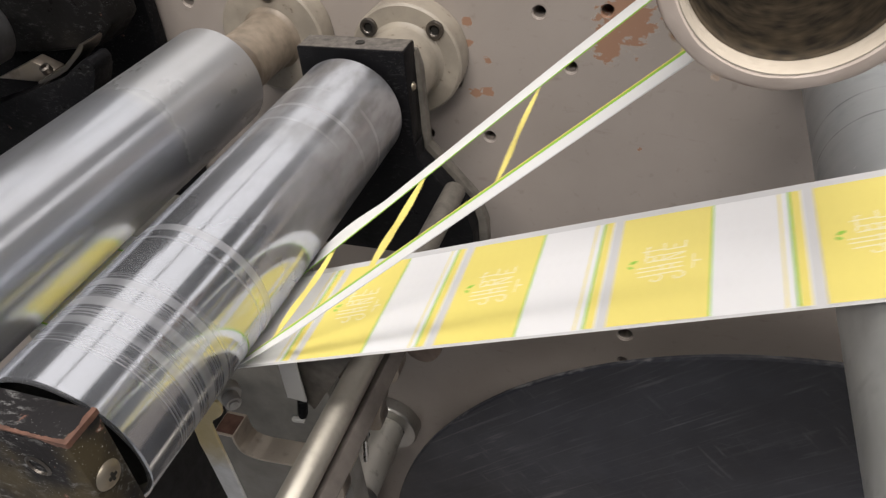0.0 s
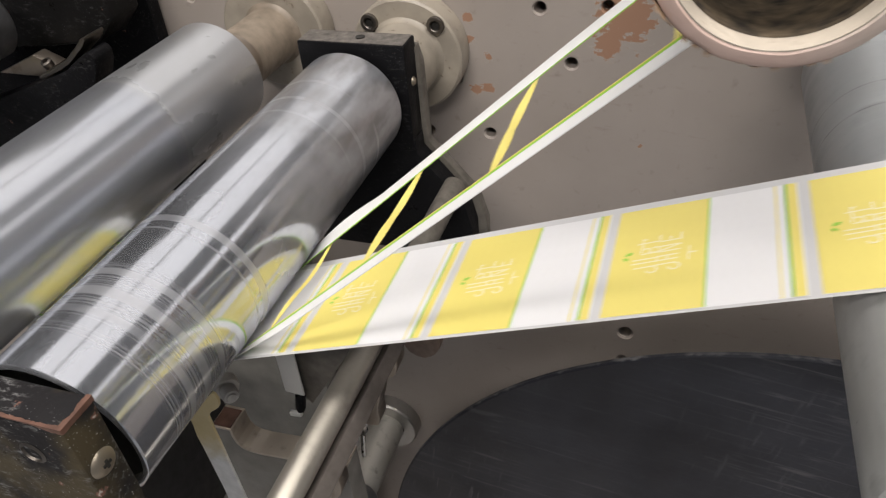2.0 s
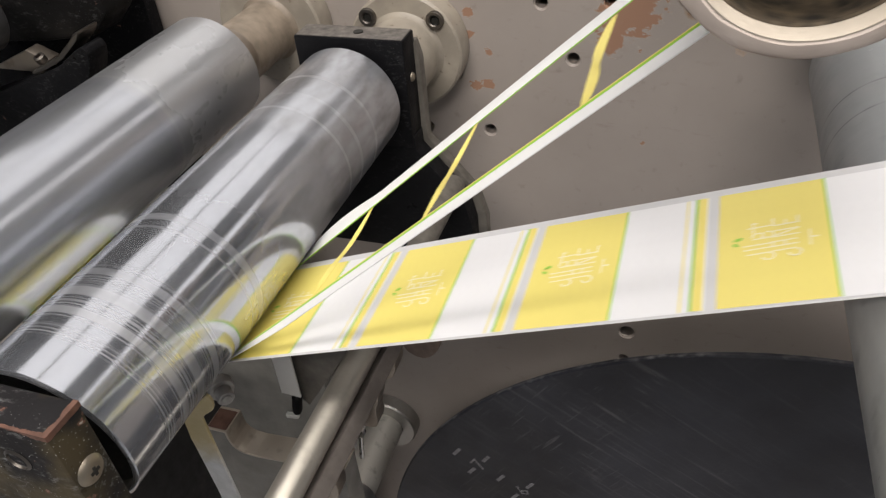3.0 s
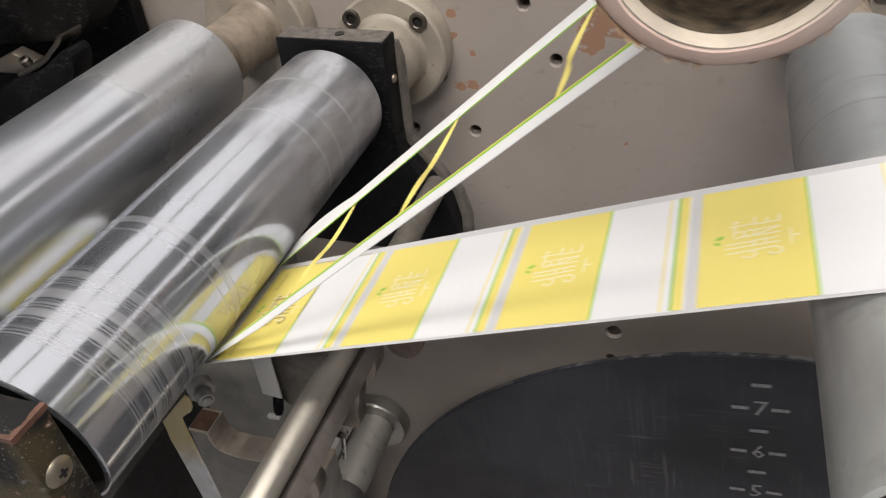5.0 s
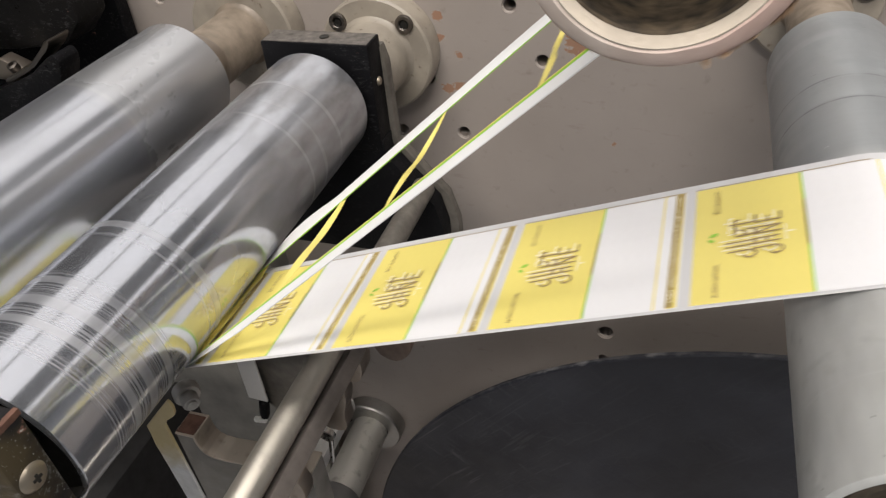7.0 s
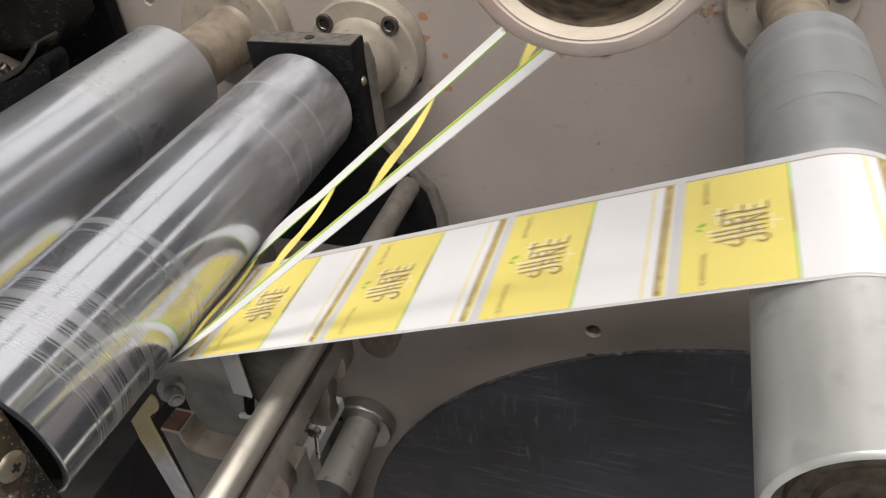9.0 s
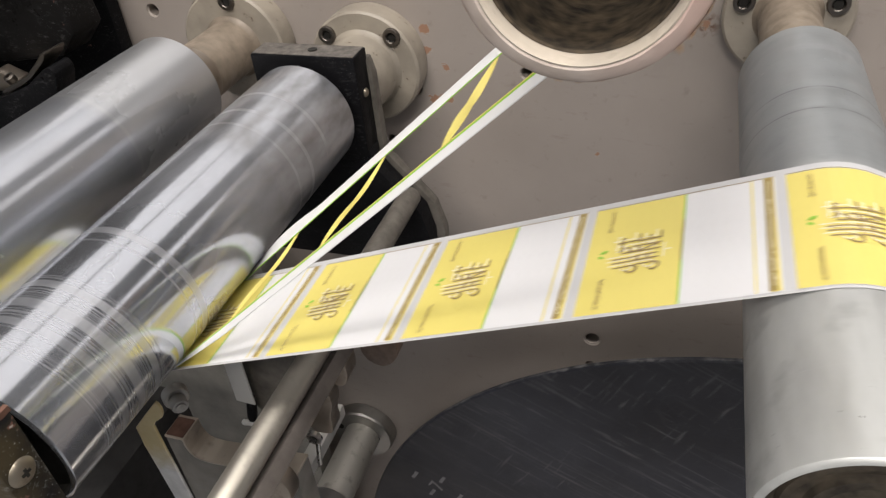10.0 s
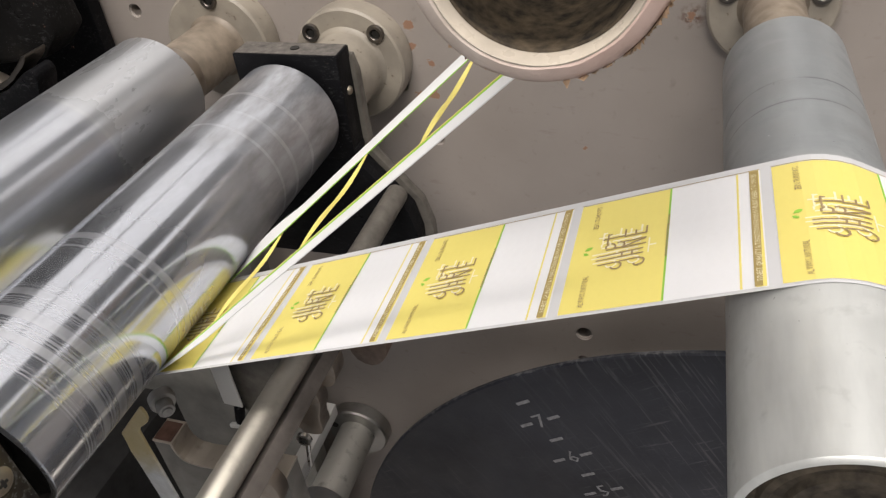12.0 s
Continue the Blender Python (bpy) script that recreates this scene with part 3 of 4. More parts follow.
def stroke(points, w):
    """A line of even width as quads."""
    out = []
    for (a, b), (c, d) in zip(points, points[1:]):
        n = math.hypot(c - a, d - b) or 1
        u, v = -(d - b) / n * w / 2, (c - a) / n * w / 2
        e, g = (c - a) / n * w * 0.3, (d - b) / n * w * 0.3
        out.append([(a + u - e, b + v - g), (a - u - e, b - v - g), (c - u + e, d - v + g), (c + u + e, d + v + g)])
    return out


def hook(p, q, r, a0, a1, w, n=7):
    return stroke([(p + r * math.cos(radians(a0 + (a1 - a0) * k / n)), q + r * math.sin(radians(a0 + (a1 - a0) * k / n))) for k in range(n + 1)], w)


def emblem(dp, dq, w):
    """Ornament of long bars and scrolls in two rows, as a plain shape."""
    out = []
    for q, p0, p1 in ((0.0192, 0.0078, 0.0128), (0.0212, 0.0072, 0.0140), (0.0228, 0.0072, 0.0140), (0.0252, 0.0094, 0.0140), (0.0300, 0.0082, 0.0136), (0.0316, 0.0094, 0.0102),
                      (0.0196, 0.0134, 0.0185), (0.0214, 0.0138, 0.0192), (0.0232, 0.0132, 0.0190), (0.0252, 0.0138, 0.0196), (0.0276, 0.0138, 0.0196), (0.0298, 0.0140, 0.0196)):
        out += stroke([(p0 + dp, q + dq), (p1 + dp, q + dq + 0.0003)], w)
    for p, q0, q1 in ((0.0094, 0.0276, 0.0320), (0.0164, 0.0214, 0.0232), (0.0140, 0.0298, 0.0328), (0.0168, 0.0298, 0.0318), (0.0196, 0.0298, 0.0328), (0.0138, 0.0212, 0.0228)):
        out += stroke([(p + dp, q0 + dq), (p + dp, q1 + dq)], w)
    out += stroke([(0.0138 + dp, 0.0254 + dq), (0.0194 + dp, 0.0276 + dq)], w)
    out += hook(0.0126 + dp, 0.0179 + dq, 0.0014, 90, -160, w) + hook(0.0184 + dp, 0.0182 + dq, 0.0014, 90, -170, w) + hook(0.0104 + dp, 0.0264 + dq, 0.0013, -60, 200, w) + hook(0.0128 + dp, 0.0266 + dq, 0.0013, 120, -140, w)
    return out


def letters(text, size):
    """Flat outline mesh of the built-in font: triangles as (x, y) lists."""
    curve = bpy.data.curves.new("text", "FONT")
    curve.body, curve.size, curve.resolution_u = text, size, 1
    ob = new("text_blank", curve)
    mesh = bpy.data.meshes.new_from_object(ob.evaluated_get(bpy.context.evaluated_depsgraph_get()))
    polys = [[tuple(mesh.vertices[i].co[:2]) for i in f.vertices] for f in mesh.polygons]
    bpy.data.objects.remove(ob)
    w = max(p[0] for f in polys for p in f)
    return polys, w


def upright(text, size, p, q0, length):
    """Words that run across the web (along q), tops towards -p, squeezed to a length."""
    polys, w = letters(text, size)
    return [[(p - y, q0 + x * length / w) for x, y in f] for f in polys]


def label_print(printed):
    h = 0.00012
    out = [("white_paper", rect(0.0, 0.0480, 0, LW), h), ("yellow_ink", rect(0.0001, 0.0252, 0.0001, LW - 0.0001), h * 1.5),
           ("green_ink", rect(0.0252, 0.0257, 0.0001, LW - 0.0001), h * 2), ("yellow_ink", rect(0.0422, 0.0427, 0.0001, LW - 0.0001), h * 1.5)]
    out += [("pale_ink", f, h * 2) for f in emblem(-0.0010, -0.0008, 0.0005)]
    out += [("pale_ink", f, h * 2) for f in stroke([(0.0209, 0.0195), (0.0209, 0.0255)], 0.0004) + stroke([(0.0209, 0.0225), (0.0226, 0.0225)], 0.0006)]
    for p, q, turn, big in ((0.0048, 0.0251, 0.5, 0.95), (0.0042, 0.0230, -0.7, 0.75)):
        leaf = [(0.0013, 0), (0.0007, 0.0006), (-0.0003, 0.0007), (-0.0013, 0), (-0.0003, -0.0007), (0.0007, -0.0006)]
        out.append(("green_ink", [(p + big * (a * math.cos(turn) - b * math.sin(turn)), q + big * (a * math.sin(turn) + b * math.cos(turn))) for a, b in leaf], h * 2))
    if printed:
        out.append(("yellow_ink", rect(0.0455, 0.0477, 0.0001, LW - 0.0001), h * 1.5))
        out.append(("olive_ink", [(0.0452, 0.0003), (0.0469, 0.0003), (0.0476, LW - 0.0003), (0.0454, LW - 0.0003)], h * 2))
        out += [("pale_ink", f, h * 3) for f in upright("FINEST QUALITY & TRADITION FROM OUR KITCHEN TO YOURS", 0.0018, 0.0470, 0.002, LW - 0.004)]
        out += [("brown_ink", f, h * 3) for f in emblem(0.0004, -0.0020, 0.0005)]
        out += [("brown_ink", f, h * 3) for f in upright("ALWAYS NATURAL", 0.0021, 0.0063, 0.0016, 0.0118)]
        out += [("brown_ink", f, h * 3) for f in upright("ZERO TRANS FATS", 0.0021, 0.0063, 0.0338, 0.0105)]
        out.append(("brown_ink", rect(0.0, 0.0480, LW - 0.0001, LW + 0.0002), h * 1.2))
        out += [("brown_ink", rect(0.0252, 0.0258, 0.0165 + k * 0.00095, 0.0171 + k * 0.00095), h * 3) for k in range(19)]
    else:
        out += [("green_ink", rect(0.0446, 0.0452, 0.0001, LW - 0.0001), h * 2), ("yellow_ink", rect(0.0453, 0.0476, 0.0001, LW - 0.0001), h * 1.5)]
    return out


STRIPS = 16


def clip(poly, lo, hi):
    for edge, sign in ((lo, 1), (hi, -1)):
        out = []
        for (a, b), (c, d) in zip(poly, poly[1:] + poly[:1]):
            u, v = (a - edge) * sign, (c - edge) * sign
            if u >= 0:
                out.append((a, b))
            if u * v < 0:
                k = u / (u - v)
                out.append((a + (c - a) * k, b + (d - b) * k))
        poly = out
        if len(poly) < 3:
            return []
    return poly


def strip_meshes(printed):
    """The label repeat cut into narrow rigid strips: liner slab below, print above."""
    pieces, step, out = label_print(printed), PITCH / STRIPS, []
    for k in range(STRIPS):
        lo, hi = k * step, (k + 1) * step
        bm = bmesh.new()
        q0, q1, t = NEAR_Y - LAB_NEAR, FAR_Y - LAB_NEAR, 0.0001
        vs = [bm.verts.new((p, q, z)) for p, q, z in ((-0.00003, q0, -t), (step + 0.00003, q0, -t), (step + 0.00003, q1, -t), (-0.00003, q1, -t), (-0.00003, q0, 0), (step + 0.00003, q0, 0), (step + 0.00003, q1, 0), (-0.00003, q1, 0))]
        for f in ((3, 2, 1, 0), (4, 5, 6, 7), (0, 1, 5, 4), (1, 2, 6, 5), (2, 3, 7, 6), (3, 0, 4, 7)):
            bm.faces.new([vs[i] for i in f])
        for turn, (ink_, poly, z) in enumerate(pieces):
            z += turn % 40 * 0.000006 + k % 2 * 0.000003
            c = clip(poly, lo - 0.00004, hi + 0.00004)
            if len(c) > 2:
                area = sum(a * d - b_ * e for (a, b_), (e, d) in zip(c, c[1:] + c[:1]))
                c = c if area > 0 else c[::-1]
                face = bm.faces.new([bm.verts.new((a - lo, b_, z)) for a, b_ in c])
                face.material_index = INKS.index(ink_)
        mesh = bpy.data.meshes.new("label_strip")
        bm.to_mesh(mesh)
        bm.free()
        for i in INKS:
            mesh.materials.append(M[i])
        out.append(mesh)
    return out


FIRST_BROWN = 10
GREEN = 0.0257
strips_moving, rungs_moving = [], []


def label_web():
    web = thing_at("label_web", (0, 0, 0), "printed yellow and white label web on grey liner, running", "label web")
    meshes = {False: strip_meshes(False), True: strip_meshes(True)}
    for i in range(-3, 25):
        lab = new("label", None)
        lab.parent = web
        tagged(lab, "yellow and white label with brown overprint" if i >= FIRST_BROWN else "yellow and white label without brown print")
        for k in range(STRIPS):
            ob = new("label_strip", meshes[i > FIRST_BROWN or (i == FIRST_BROWN and k < 13)][k])
            ob.parent = lab
            strips_moving.append((ob, -i * PITCH - GREEN + k * PITCH / STRIPS))


def strip_pose(s):
    step = PITCH / STRIPS
    (x0, z0, _), (x1, z1, _) = web_point(s), web_point(s + step)
    a = math.atan2(z1 - z0, x1 - x0)
    return Matrix.Translation((x0, LAB_NEAR, z0)) @ Matrix.Rotation(-a, 4, "Y")


def ribbon(samples, y_in, y_out, lift, drift=0.0, bands=(0.10, 0.30), thick=0.00012):
    """A waste edge: from the inner to the outer side, the outer side lifted or dropped along the way; bands: where its colours change."""
    bm, rows = bmesh.new(), []
    for k, u in enumerate(samples):
        x, z, a = matrix_point(u)
        tilt = lift(u)
        n = Vector((-math.sin(a), 0, math.cos(a)))
        w = y_out(u) - y_in
        row = []
        for f in (0, *bands, 0.5, 0.75, 1.0):
            off = n * (abs(w) * f * math.sin(tilt * (0.6 + 0.4 * f)))
            y = y_in + w * f * math.cos(tilt * (0.6 + 0.4 * f)) + drift * max(0.0, min(1.0, u / 0.13))
            row.append((Vector((x, y, z)) + off, n))
        rows.append(row)
    verts = [[(bm.verts.new(p + n * thick), bm.verts.new(p - n * thick)) for p, n in row] for row in rows]
    for a, b in zip(verts, verts[1:]):
        for i in range(5):
            bm.faces.new((a[i][0], b[i][0], b[i + 1][0], a[i + 1][0])).material_index = i if i < 2 else 2
            bm.faces.new((a[i][1], a[i + 1][1], b[i + 1][1], b[i][1])).material_index = i if i < 2 else 2
        bm.faces.new((a[0][0], a[0][1], b[0][1], b[0][0])).material_index = 0
        bm.faces.new((a[5][0], b[5][0], b[5][1], a[5][1])).material_index = 2
    return bm


def rung_mesh(twist, sag, width):
    """A thin waste strip across the matrix, twisted and bowed between the two edges."""
    bm, rows, n = bmesh.new(), [], 18
    for k in range(n + 1):
        f = k / n
        y = -0.2182 + (0.2182 - 0.1695) * f
        bow = -sag * math.sin(math.pi * f) + 0.8 * sag * math.sin(2 * math.pi * f)
        w = width * (0.75 + 0.25 * abs(math.sin(2 * math.pi * f)))
        tw = twist * math.sin(math.pi * f) ** 0.6
        rows.append([bm.verts.new((bow + sx * w * math.cos(tw), y, bow * 0.4 + sx * w * math.sin(tw) + sz * 0.00008)) for sx, sz in ((-1, 1), (1, 1), (1, -1), (-1, -1))])
    for a, b in zip(rows, rows[1:]):
        for i in range(4):
            j = (i + 1) % 4
            bm.faces.new((a[i], a[j], b[j], b[i]))
    bm.faces.new(rows[0][::-1]), bm.faces.new(rows[-1])
    bmesh.ops.recalc_face_normals(bm, faces=bm.faces[:])
    return bm


def waste_matrix():
    thing = thing_at("waste_matrix", (0, 0, 0), "stripped label waste, white edges with yellow rungs, drawn to core", "label waste")
    us = [-0.26 + k * 0.004 for k in range(140)]
    ramp = lambda u: max(0.0, min(1.0, u / 0.03))
    part("near_edge", ribbon(us, -0.2180, lambda u: -0.2214, lambda u: -radians(30) * ramp(u)), [M["yellow_ink"], M["green_ink"], M["matrix_white"]], thing, "white waste edge with green line")
    part("far_edge", ribbon(us, -0.1740, lambda u: -0.1640 - 0.0073 * ramp(u * 0.6), lambda u: radians(46) * ramp(u * 0.6), 0.0062, (0.06, 0.13)), [M["green_ink"], M["matrix_white"], M["matrix_white"]], thing, "white waste edge with thin green inner line")
    kinds = {"thin": (-1.25, 0.0022, 0.0006), "bowed": (-1.15, 0.0034, 0.0006), "broad": (-0.95, 0.0020, 0.0011)}
    made = {}
    for k in range(-20, 7):
        kind = "thin" if k >= 0 or k <= -16 else "broad" if -4 <= k <= -1 or k <= -12 else "bowed"
        if kind not in made:
            ob = part("rung", rung_mesh(*kinds[kind]), M["yellow_ink"], thing, "thin yellow waste strip")
            made[kind] = ob.data
        else:
            ob = new("rung", made[kind])
            ob.parent = thing
        rungs_moving.append((ob, k * PITCH))


def rung_pose(u):
    x, z, a = matrix_point(u)
    return Matrix.Translation((x, 0, z)) @ Matrix.Rotation(-a, 4, "Y")


label_web()
waste_matrix()

# ---- waste core ----
def waste_core():
    thing = thing_at("waste_core", (CORE_X, -0.2706, CORE_Z - 0.0012), "worn cardboard waste core with pinkish rim on a spindle", "core")
    r = 0.0156
    bm = lathe([(0.0128, 0.0010), (0.0130, 0.0002), (0.0134, 0.0), (r - 0.0012, 0.0002), (r - 0.0003, 0.0009), (r, 0.0020), (r, 0.16), (0.0128, 0.16)], 96)
    rnd = random.Random(4)
    for v in bm.verts:
        if v.co.y < 0.003:
            k = noise.noise(Vector((v.co.x * 300, v.co.y * 100, v.co.z * 300)))
            v.co.x *= 1 + 0.012 * k
            v.co.z *= 1 + 0.012 * k
    part("core_tube", bm, M["card_core"], thing)
    part("sleeve", lathe([(0.01310, 0.00012), (0.0129, 0.00005), (0.0127, 0.0004), (0.0125, 0.0013), (0.0123, 0.0026)], 96), M["core_sleeve"], thing, "pale worn inner sleeve")
    part("bore", lathe([(0.0123, 0.0024), (0.0120, 0.0027), (0.0112, 0.031)], 64), M["bore_dirt"], thing, "dusty dark bore")
    part("spindle", lathe([(0.0112, 0.030), (0.0098, 0.034), (0.0085, 0.034), (0.0080, 0.028), (0.0050, 0.028), (0.0045, 0.024), (0.0, 0.024)], 48), M["dusty_brown"], thing, "dusty brown spindle end")
    part("wound_waste", lathe([(r, 0.036), (CORE_R - 0.0008, 0.037), (CORE_R - 0.0002, 0.045), (CORE_R - 0.0004, 0.06), (CORE_R - 0.0003, 0.09), (CORE_R - 0.0008, 0.106), (r, 0.107)], 96), M["matrix_white"], thing, "wound white waste")
    part("spindle_shaft", lathe([(0.008, 0.16), (0.008, 0.2706)], 32), M["steel_rod"], thing)
    fray = bmesh.new()
    for k in range(320):
        a = radians(rnd.gauss(-28, 20) if k % 4 else rnd.uniform(0, 360))
        rr, l, w = r - 0.0002, rnd.uniform(0.0001, 0.0005) * (1.7 if k % 9 == 0 else 1.0), rnd.uniform(0.0002, 0.0007)
        c, s = math.cos(a), math.sin(a)
        y = rnd.uniform(0.0005, 0.004)
        p = [Vector((rr * c - s * w, y, rr * s + c * w)), Vector((rr * c + s * w, y, rr * s - c * w)), Vector(((rr + l) * c, y + rnd.uniform(-0.001, 0.001), (rr + l) * s)), Vector((rr * c, y + w * 1.4, rr * s))]
        vs = [fray.verts.new(q) for q in p]
        for f in ((0, 1, 2), (1, 3, 2), (3, 0, 2), (0, 3, 1)):
            fray.faces.new([vs[i] for i in f])
    bmesh.ops.recalc_face_normals(fray, faces=fray.faces[:])
    part("frayed_edge", fray, M["torn_card"], thing, "torn brown paper fibres")
    return thing


core = waste_core()

# ---- bearing blocks ----
def back_block():
    thing = thing_at("back_bearing_block", (0, 0, 0), "black painted bearing block and side plate behind the chrome roller", "bearing block")
    part("block", box(-0.0104, 0.0424, -0.0742, -0.060, 1.160, 1.2132, 0.0009), M["black_paint"], thing)
    out = [(-0.03, 1.166), (0.0430, 1.166), (0.0432, 1.1585), (0.0655, 1.1315), (0.0690, 1.117), (0.0690, 1.098), (-0.03, 1.098)]
    part("side_plate", plate(out, -0.0735, -0.0622, 0.0006), M["black_clean"], thing)
    edge = [(0.030, 1.208), (0.0425, 1.2080), (0.0446, 1.2000), (0.0452, 1.160), (0.0690, 1.131), (0.0735, 1.115), (0.0735, 1.098), (0.03, 1.098)]
    part("backing_plate", plate(edge, -0.0618, -0.0555, 0.0008), M["dull_tan"], thing, "dull tan backing plate, worn edge")
    part("set_screw", lathe([(0, -0.0012), (0.0014, -0.0011), (0.0021, -0.0004), (0.0022, 0.0), (0, 0.0)], 20), M["brass_screw"], thing).matrix_basis = pose(0.0424, -0.0672, 1.1937, 0, 0, 90)
    part("dusty_top", box(-0.0096, 0.0416, -0.0734, -0.0608, 1.2131, 1.21345, 0.0001), M["grey_dust"], thing, "dusty worn top face")
    part("oil_hole", lathe([(0, 0), (0.0022, 0.0), (0.0022, 0.0003), (0, 0.0003)], 20), M["hole_dark"], thing).matrix_basis = pose(0.019, -0.0675, 1.2137, 90, 0, 0)
    return thing


def front_block():
    thing = thing_at("front_bearing_block", (0, 0, 0), "black bearing block with chipped paint before the chrome roller", "bearing block")
    part("block", box(-0.0125, 0.0414, -0.2895, -0.2790, 1.1500, 1.2141, 0.0011), M["black_paint_worn"], thing)
    edge, rnd = bmesh.new(), random.Random(8)
    w, h = 0.0006, 0.0008
    for k in range(90):
        x = -0.0124 + k * 0.0006
        w, h = min(max(w + rnd.uniform(-0.0002, 0.0002), 0.0002), 0.0010), min(max(h + rnd.uniform(-0.00025, 0.00025), 0.0003), 0.0015)
        edge = merge(edge, box(x, min(x + 0.0006, 0.0414), -0.28962, -0.2895 + w, 1.2141 - h, 1.21422))
    for k in range(24):
        y = -0.2894 + k * 0.00043
        w, h = min(max(w + rnd.uniform(-0.00025, 0.00025), 0.0005), 0.0014), min(max(h + rnd.uniform(-0.00025, 0.00025), 0.0004), 0.0016)
        edge = merge(edge, box(0.0414 - w, 0.04152, y, y + 0.00043, 1.2141 - h, 1.21424))
    part("bare_edge", edge, M["rust_paint"], thing, "reddish bare edge where paint has gone")
    a = lathe([(0, -0.0013), (0.0022, -0.0012), (0.0034, -0.0007), (0.0039, 0.0), (0, 0.0)], 32)
    s = part("pan_screw", a, M["brass_screw"], thing, "worn brassy pan head screw")
    s.matrix_basis = pose(0.0414, -0.2848, 1.1965, 0, 0, 90)
    slot = merge(box(-0.0013, 0.0013, -0.0015, -0.0009, -0.0004, 0.0004), box(-0.0004, 0.0004, -0.00152, -0.00092, -0.0013, 0.0013))
    part("cross_slot", slot, M["hole_dark"], s)
    ring = part("recessed_screw", lathe([(0.0036, -0.0002), (0.0028, -0.0006), (0.0025, 0.0002), (0.0012, 0.0004), (0, 0.0004)], 28), M["dark_screw"], thing)
    ring.matrix_basis = pose(0.0275, -0.2895, 1.2018)
    return thing


def lower_beam():
    ob = part("cross_beam", box(-0.22, -0.0805, -0.31, -0.125, 0.94, 1.02, 0.002), M["dark_plate"])
    return tagged(ob, "dull black cross beam under the rollers", "beam")


def shade_panel():
    """Dull panel added off the frame plate as shade below the rollers, and the small brown plate before it."""
    panel = part("shade_panel", box(-0.34, -0.058, -0.050, -0.030, 0.55, 1.085, 0.002), M["panel_grey"])
    tagged(panel, "added dark grey panel standing in for shade below the rollers", "", "", "structure")
    small = part("stop_plate", plate([(0.0253, 1.1329), (0.0598, 1.1488), (0.0295, 1.1001), (0.0245, 1.1058)], -0.186, -0.182, 0.0004), M["dull_tan"])
    tagged(small, "dull tan stop plate between blade and rod", "plate")


shade_panel()
back_block()
front_block()
lower_beam()

# ---- support rod, blades, clamps and post under the web ----
def support_rod():
    thing = thing_at("support_rod", (0.0607, 0, 1.1416), "polished steel rod running below the label web", "rod")
    part("rod", lathe([(0, -0.0737), (0.0046, -0.0737), (0.0052, -0.0725), (0.0052, -0.31), (0.0046, -0.311), (0, -0.311)], 48), M["steel_rod"], thing)
    # beige end paint darkened to dull tan: its shade is in the colour
    part("painted_end", lathe([(0, -0.0739), (0.0048, -0.0739), (0.0055, -0.0728), (0.0055, -0.170), (0.0052, -0.1702)], 48), M["dull_tan"], thing, "painted far end, its tan darkened for shade")
    return thing


def flat_bar():
    out = [(0.0592, 1.1330), (0.0672, 1.1385), (0.0712, 1.1345), (0.0630, 1.1280)]
    ob = part("clamp_bar", plate(out, -0.31, -0.168, 0.0004), M["bar_brown"])
    return tagged(ob, "dull grey steel bar beside the polished rod", "bar")


def blade(name, outline, y0, y1, material, label):
    return tagged(part(name, plate(outline, y0, y1, 0.0003), M[material], angle=14), label, "blade")


support_rod()
flat_bar()
blade("steel_blade", [(0.0050, 1.1316), (0.0130, 1.1412), (0.0200, 1.1494), (0.0210, 1.1489), (0.0217, 1.1466), (0.0213, 1.1435), (0.0200, 1.1412), (0.0182, 1.1396), (0.0156, 1.1374), (0.0141, 1.1349), (0.0143, 1.1250), (0.0156, 1.0890), (0.0166, 1.0600), (0.0070, 1.0600), (0.0066, 1.0880), (0.0051, 1.1152), (0.0046, 1.1210), (0.0050, 1.1268)], -0.2262, -0.2250, "blade_steel", "bright flat steel blade, yellow reflection painted on its top, hanging beside the rod")
blade("steel_blade", [(0.0222, 1.150), (0.0308, 1.150), (0.0304, 1.1110), (0.0217, 1.1116)], -0.1912, -0.1902, "pale_alloy", "short bright steel blade below the web")


def hook_arm():
    thing = thing_at("hook_arm", (0, 0, 0), "curved brown cast arm holding the rod", "casting")
    top = [(-0.0085, 1.0986), (0.0010, 1.0986), (0.0011, 1.0940), (0.0018, 1.0905), (0.0035, 1.0880), (0.0060, 1.0868), (0.0110, 1.0864), (0.0180, 1.0870), (0.0520, 1.0900)]
    skin = [(0.0520, 1.0888), (0.0180, 1.0858), (0.0110, 1.0852), (0.0054, 1.0857), (0.0026, 1.0871), (0.0008, 1.0899), (0.0, 1.0935), (-0.0002, 1.0974), (-0.0085, 1.0974)]
    part("arm", plate(top + skin, -0.2062, -0.1945, 0.0002), M["arm_bronze"], thing, angle=50)
    part("arm_web", plate(skin[::-1] + [(0.0520, 1.03), (-0.0085, 1.03)], -0.2058, -0.1950, 0.0002), M["grey_plate"], thing, "dull grey face under the arm")
    part("rust_pad", box(-0.0080, 0.0004, -0.2056, -0.1960, 1.0984, 1.0991, 0.0002), M["rust_paint"], thing, "rusty brown pad")
    return thing


